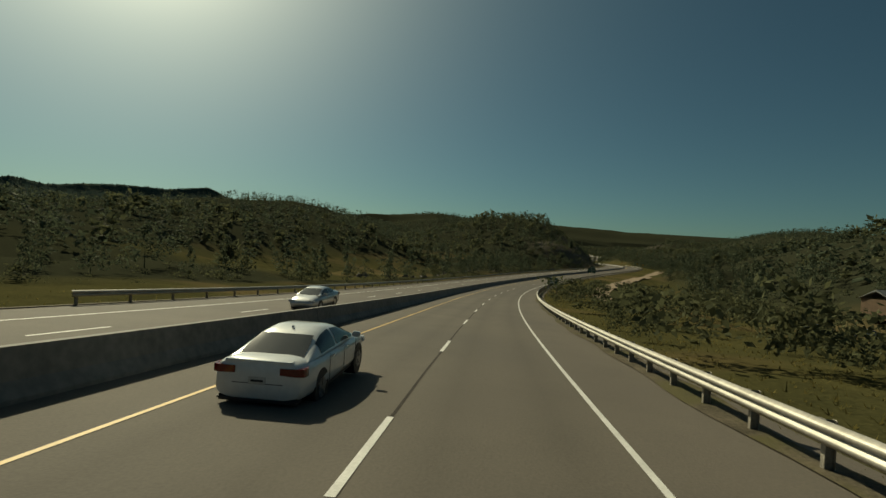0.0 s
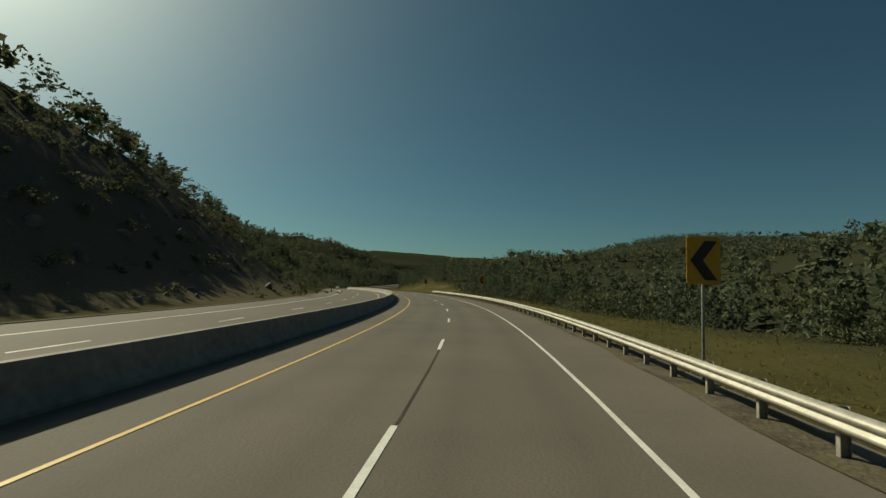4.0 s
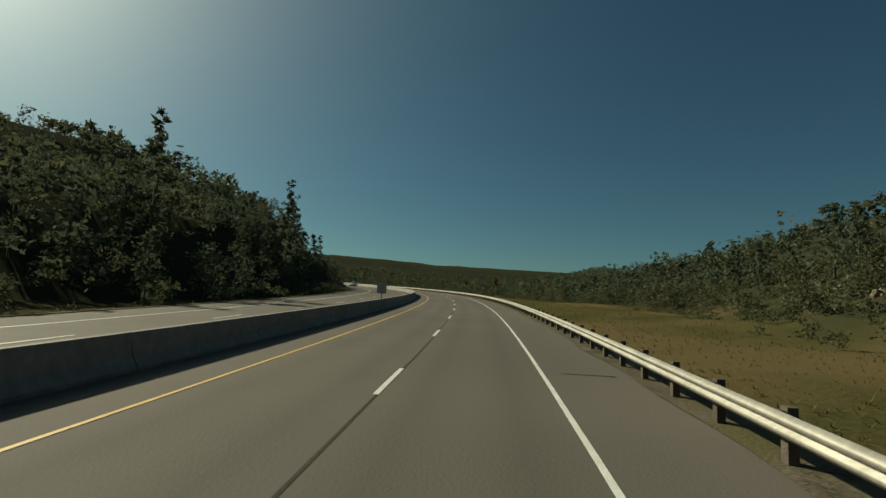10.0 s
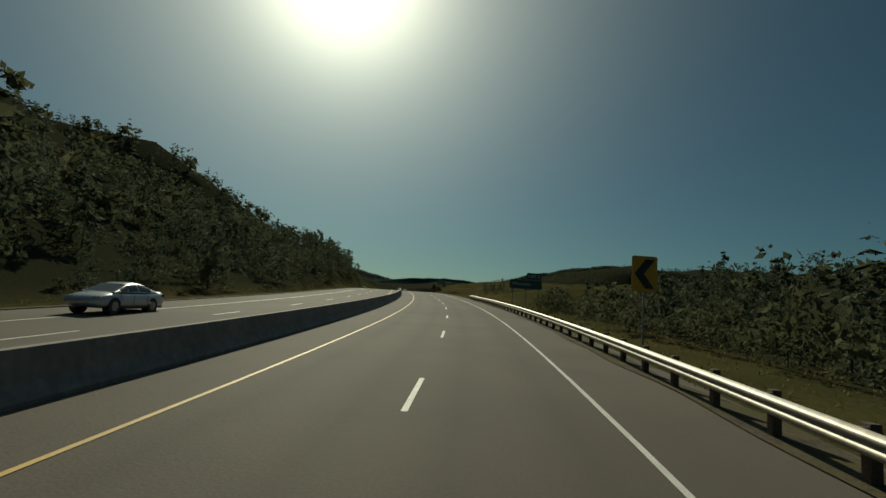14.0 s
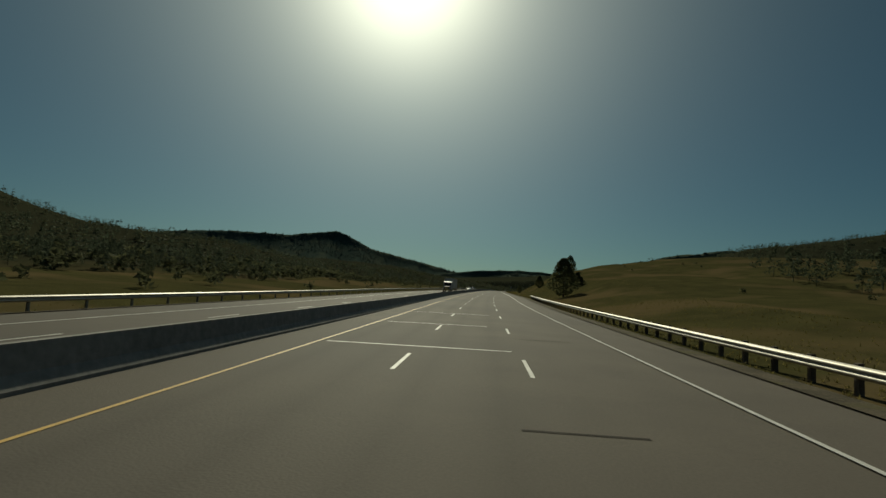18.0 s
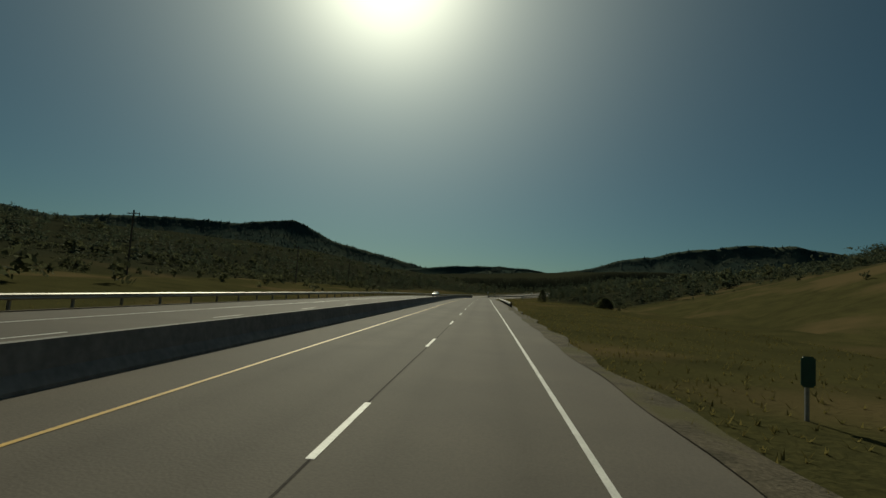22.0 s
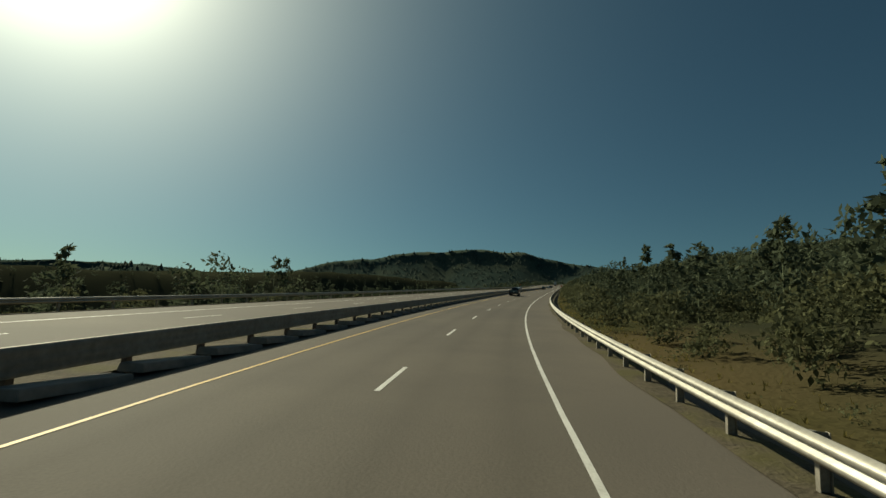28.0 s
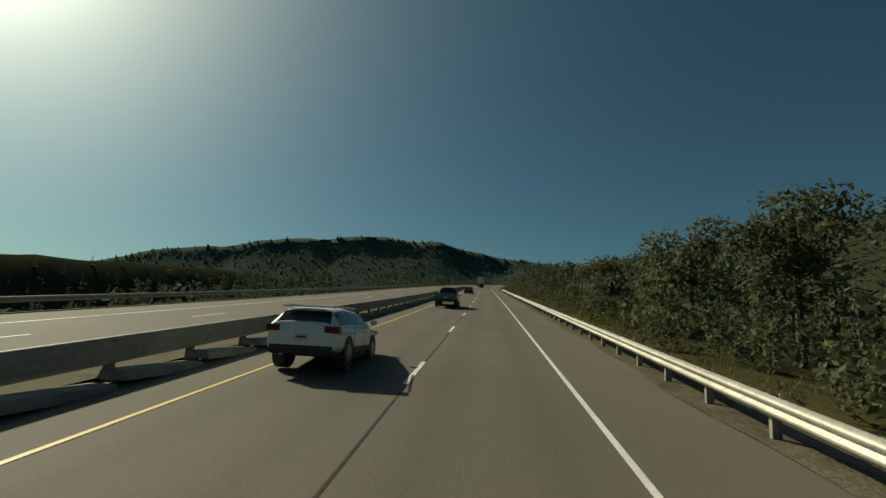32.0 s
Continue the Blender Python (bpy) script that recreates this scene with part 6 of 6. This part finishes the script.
JUNIPER = leafy("juniper_scales", (0.115, 0.12, 0.06), (0.05, 0.06, 0.03), 0.45)
AUTUMN = leafy("turning_leaves", (0.2, 0.13, 0.035), (0.07, 0.06, 0.02), 0.4)
for i, (t, n, high, wide, kind, label, mat) in enumerate((
        (19.285, 19.3, 9.2, 7.2, "broad", "tall dark round-crowned tree beside the guard rail", JUNIPER),
        (19.5, 25, 3.8, 4.2, "broad", "dark bushy juniper behind the guard rail", JUNIPER),
        (19.65, 23.5, 5.0, 3.5, "broad", "dark round juniper on the grass slope", JUNIPER),
        (20.08, 29.5, 7.0, 4.8, "broad", "dark juniper on the grass slope", JUNIPER),
        (20.36, 20, 5.4, 4.4, "broad", "dark pine-like juniper on the grass slope", JUNIPER),
        (20.67, 12.5, 4.2, 2.4, "broad", "narrow dark juniper near the road", JUNIPER),
        (20.9, 37, 2.4, 2.4, "broad", "dark juniper high on the grass slope", JUNIPER),
        (21.75, 33, 3.4, 4.0, "bare", "bare dead tree on the crest of the grass slope", BARK),
        (21.74, 14.5, 3.6, 3.2, "broad", "low spreading juniper on the grass slope", JUNIPER),
        (17.75, 30, 4.8, 5.0, "broad", "bush with leaves turning ochre", AUTUMN),
        (8.93, 16.2, 14.5, 6.0, "broad", "tall open-crowned tree at the forest edge", LEAF),
        (32.24, 14.5, 8.4, 5.0, "broad", "bright green leafy tree close to the guard rail", LEAF),
        (32.36, 14.5, 8.6, 6.0, "broad", "bright green leafy tree close to the guard rail", LEAF),
        (32.55, 13.0, 6.5, 5.5, "broad", "bright green leafy tree close to the guard rail", LEAF),
        (32.14, 19.0, 10.0, 5.5, "broad", "bright green leafy tree close to the guard rail", LEAF),
        (30.55, 17.0, 9.0, 4.0, "pine", "tall thin pine rising over the forest edge", PINE),
        (30.9, 20.0, 10.0, 4.0, "pine", "tall thin pine rising over the forest edge", PINE),
        (26.22, 26.0, 8.0, 4.5, "broad", "dark tree beside the field", JUNIPER),
        (24.55, 26.0, 6.5, 4.5, "broad", "dark tree beside the field", JUNIPER),
        (23.5, 34.0, 3.6, 5.5, "broad", "wide dark bush in the field", JUNIPER),
        (23.7, 38.0, 3.2, 5.0, "broad", "wide dark bush in the field", JUNIPER),
        (3.95, -40, 8.0, 4.5, "pine", "lone pine high on the rocky slope", PINE))):
    single_tree(t, n, high, wide, kind, label, mat, 200 + i)

# ---- rock ----
ROCK = material("pink_rock", (0.27, 0.215, 0.165), 0.95, dark=(0.13, 0.1, 0.078), size=1.5, fine=8, bump=0.9, spread=0.8, per_object=0.2)
GREYROCK = material("grey_rock", (0.2, 0.18, 0.155), 0.95, dark=(0.08, 0.075, 0.065), size=1.5, fine=8, bump=0.9, spread=0.8, per_object=0.25)


def rock_meshes(mat, count=6):
    out = []
    for i in range(count):
        g = np.random.default_rng(900 + i)
        bm = bmesh.new()
        bmesh.ops.create_icosphere(bm, subdivisions=2, radius=1)
        cuts = g.normal(size=(9, 3))
        cuts /= np.linalg.norm(cuts, axis=1)[:, None]
        for v in bm.verts:
            p = np.array(v.co)
            for c in cuts:
                over = p @ c - 0.56
                if over > 0:
                    p = p - c * over
            v.co = Vector(p * (1.0, 0.85, 0.75) + g.normal(0, 0.02, 3))
        me = bpy.data.meshes.new("rock")
        bm.to_mesh(me)
        bm.free()
        me.materials.append(mat)
        out.append(me)
    return out


def rocks(name, t0, t1, n0, n1, count, size, mat, label, seed):
    g = np.random.default_rng(seed)
    top = tagged(new(name), label, "rock")
    ms = rock_meshes(mat)
    for _ in range(count):
        t, n = g.uniform(t0, t1), g.uniform(n0, n1)
        r = size * (0.35 + 1.5 * g.random() ** 2.2)
        z = float(ground_z(np.array([t * STEP]), np.array([n]))[0])
        o = new("rock", ms[g.integers(len(ms))])
        o.parent = top
        o.matrix_basis = spot(t, n, z - r * 0.1) @ Euler(g.uniform(0, 6.28, 3)).to_matrix().to_4x4() @ Matrix.Scale(r * S, 4)


rocks("rock_outcrop", 8.36, 8.64, 21, 30, 200, 0.75, ROCK, "pale broken rock outcrop at the foot of the hillside", 1)
rocks("rock_outcrop", 9.75, 10.2, 76, 100, 240, 1.6, ROCK, "pinkish broken rock face high on the hillside", 2)
rocks("rock_outcrop", 8.4, 8.7, 31, 42, 70, 0.7, ROCK, "scattered pale rocks among scrub on the hillside", 7)
rocks("rocky_slope", 3.2, 5.3, -52, -21, 300, 0.65, GREYROCK, "grey loose rock on the steep cut slope", 3)
rocks("rocky_slope", 11.2, 14.2, -38, -22, 280, 1.0, GREYROCK, "grey broken rock among trees on the steep slope", 4)
rocks("rocky_slope", 1.3, 3.0, -44, -26, 110, 0.9, GREYROCK, "grey rock showing through the wooded slope", 5)
rocks("pale_rocks", 10.36, 10.6, 33, 44, 60, 0.5, ROCK, "pale rocks on the wooded hillside", 6)

# ---- shoulders, seams, tracks and kerbs ----
def ragged(n, much, seed):
    # without a rail the gravel lies outside the asphalt
    return lambda s: RAMP(s) + np.where(RAMP(s) < 6.2, 0.75, 0.0) + n + much * (np.sin(s / 3.1 + seed) + np.sin(s / 1.27 + 2 * seed) + 0.7 * np.sin(s / 7.9 + seed)) / 2.7


for s0, s1 in ((-40, 16.2 * STEP), (20.7 * STEP, 3650)):
    strip("shoulder_gravel", s0, s1, [(ragged(-1.05, 0.22, 1), 0.006), (ragged(-0.65, 0.2, 3), 0.02), (ragged(-0.05, 0.45, 2), -0.02)], SHOULDER, road, step=1.2)
strip("shoulder_gravel", 17.1 * STEP, 20.7 * STEP, [(lambda s: RAMP(s) - 0.9, 0.0), (lambda s: RAMP(s) - 0.1, 0.01), (lambda s: RAMP(s) + 0.6, -0.12)], SHOULDER, road, step=4.0)
strip("far_gravel", -40, 3650, [(lambda s: -20.6 - MEDIAN(s), -0.1), (lambda s: -19.2 - MEDIAN(s), 0.01)], SHOULDER, road_far, step=5.0)
strip("median_grass", 24.9 * STEP, 3650, [(lambda s: -7.3 - MEDIAN(s), 0.005), (lambda s: -6.3 - MEDIAN(s) * 0.5, 0.03), (lambda s: -6.2 - 0 * s, 0.012)], SHOULDER, road_far, step=5.0)
wob = np.random.default_rng(8)
for t0, t1, w in ((-0.4, 4.2, 0.06), (6.4, 11.8, 0.06), (16.6, 17.3, 0.04), (29.6, 32.6, 0.05), (23.9, 24.4, 0.04), (22, 22.4, 0.04)):
    ph = wob.uniform(0, 6)
    line("tar_seam", t0 * STEP, t1 * STEP, lambda s, ph=ph: 0.02 + 0.03 * np.sin(s / 7 + ph) + 0.02 * np.sin(s / 2.3), w, SEAM, road, 0.005)
for t, n0, n1, m in ((18.32, -3.3, 2.6, WHITE), (18.2, -3.4, 3.4, WHITE), (18.45, -3.3, 2.8, WHITE), (18.09, 3.0, 5.0, SEAM), (30.1, 3.9, 5.4, SEAM), (18.25, 4.0, 6.2, SEAM), (10.15, 4.2, 5.6, SEAM), (11.17, 4.2, 5.4, SEAM), (8.32, -5.2, -4.2, SEAM)):
    strip("cross_crack", t * STEP, t * STEP + (0.16 if m is WHITE else 0.1), [(n0, 0.0065), ((n0 + n1) / 2, 0.0065), (n1, 0.0065)], m, road, step=0.1)
TRACK = material("bare_earth", (0.3, 0.22, 0.14), 0.95, dark=(0.2, 0.14, 0.09), size=2.0, fine=10, bump=0.6)


def laid(name, t0, t1, n, wide, mat, label, lift=0.12):
    f = n if callable(n) else (lambda s: np.full(np.shape(s), float(n)))
    cols = [((lambda s, k=k: f(s) + k * wide), (lambda s, k=k: ground_z(s, f(s) + k * wide) + lift)) for k in (-0.5, -0.25, 0, 0.25, 0.5)]
    return tagged(strip(name, t0 * STEP, t1 * STEP, cols, mat, step=4.0), label, "track", kind="structure")


laid("dirt_track", 0.9, 3.9, table([0.9, 1.3, 1.8, 2.4, 2.8, 3.4, 3.9], [19, 18, 20, 21, 22, 19, 18]), 4.5, TRACK, "pale dirt track beside the highway")
laid("side_road", 17.6, 18.6, table([17.6, 17.69, 18.05, 18.6], [14, 25, 70, 150]), 8.0, CONCRETE, "narrow side road crossing the field")

bend_kerb = tagged(new("bend_kerb"), "low pale concrete kerb along the grass verge in the bend", "kerb")
for i in range(24):
    q = (7.3 + i * 1.04 / 24) * STEP
    ss = np.linspace(q, q + 3.97, 3)
    sec = [(0.12, -0.2), (0.12, 0.11), (0.16, 0.13), (0.3, 0.13), (0.34, 0.11), (0.34, -0.2)]
    pts = np.stack([on_road(ss, RAMP(ss) + a, h) for a, h in sec], 1)
    m = len(sec)
    faces = [(i * m + j, i * m + j + 1, (i + 1) * m + j + 1, (i + 1) * m + j) for i in range(2) for j in range(m - 1)] + [tuple(range(m)), tuple(2 * m + j for j in range(m))]
    mesh_object("kerb_stone", pts.reshape(-1, 3), faces, CONCRETE, bend_kerb)
kerb = tagged(new("median_kerb"), "row of low grey concrete kerb blocks under the median rail", "kerb")
KB = bpy.data.meshes.new("kerb_block")
bm = prism([(-0.33, 0.0), (-0.3, 0.2), (0.26, 0.2), (0.33, 0.0)], 1.33, 0.02)
bmesh.ops.rotate(bm, matrix=Matrix.Rotation(math.pi / 2, 3, "Z"), verts=bm.verts)
bmesh.ops.scale(bm, vec=(S, S, S), verts=bm.verts)
bm.to_mesh(KB)
bm.free()
KB.materials.append(CONCRETE)
for s in np.arange(25.5 * STEP, 33.4 * STEP, 2.86):
    o = new("kerb_block", KB)
    o.parent = kerb
    o.matrix_basis = spot(s / STEP, -5.45)


# ---- grass tufts along the open verges ----
def tufts(side, t0, t1, n0, n1, per_100, seed):
    g = np.random.default_rng(seed)
    count = int((t1 - t0) * STEP / 100 * per_100)
    s = g.uniform(t0 * STEP, t1 * STEP, count)
    base = RAMP(s) if side > 0 else 19.6 + MEDIAN(s)
    n = side * (base + n0 + (n1 - n0) * g.random(count) ** 1.6)
    root = on_road(s, n, ground_z(s, n) - 0.03)
    v, f = [], []
    for k in range(4):
        a, h = g.uniform(0, 6.28, count), g.uniform(0.05, 0.2, count) * (1 + (g.random(count) < 0.03))
        lean = g.uniform(0.04, 0.2, count)
        d = np.stack([np.cos(a), np.sin(a), 0 * a], 1)
        w = np.stack([-np.sin(a), np.cos(a), 0 * a], 1) * 0.03
        tip = root + (d * lean[:, None] + np.stack([0 * h, 0 * h, h], 1)) * S
        v.append(np.stack([root - w * S, root + w * S, tip], 1).reshape(-1, 3))
    v = np.concatenate(v)
    ob = mesh_object("grass", v, [(3 * i, 3 * i + 1, 3 * i + 2) for i in range(len(v) // 3)], TUFT)
    tagged(ob, "tufts of dry grass on the verge", "grass", kind="stuff")


TUFT = leafy("grass_blades", (0.2, 0.165, 0.06), (0.085, 0.082, 0.028), 0.5)
tufts(1, -0.3, 16.0, 0.1, 16, 3000, 41)
tufts(1, 16.5, 26.5, 0.2, 22, 4200, 42)
tufts(1, 26.5, 33, 0.1, 6, 1800, 43)
tufts(-1, 0, 33, 0.2, 8, 600, 44)
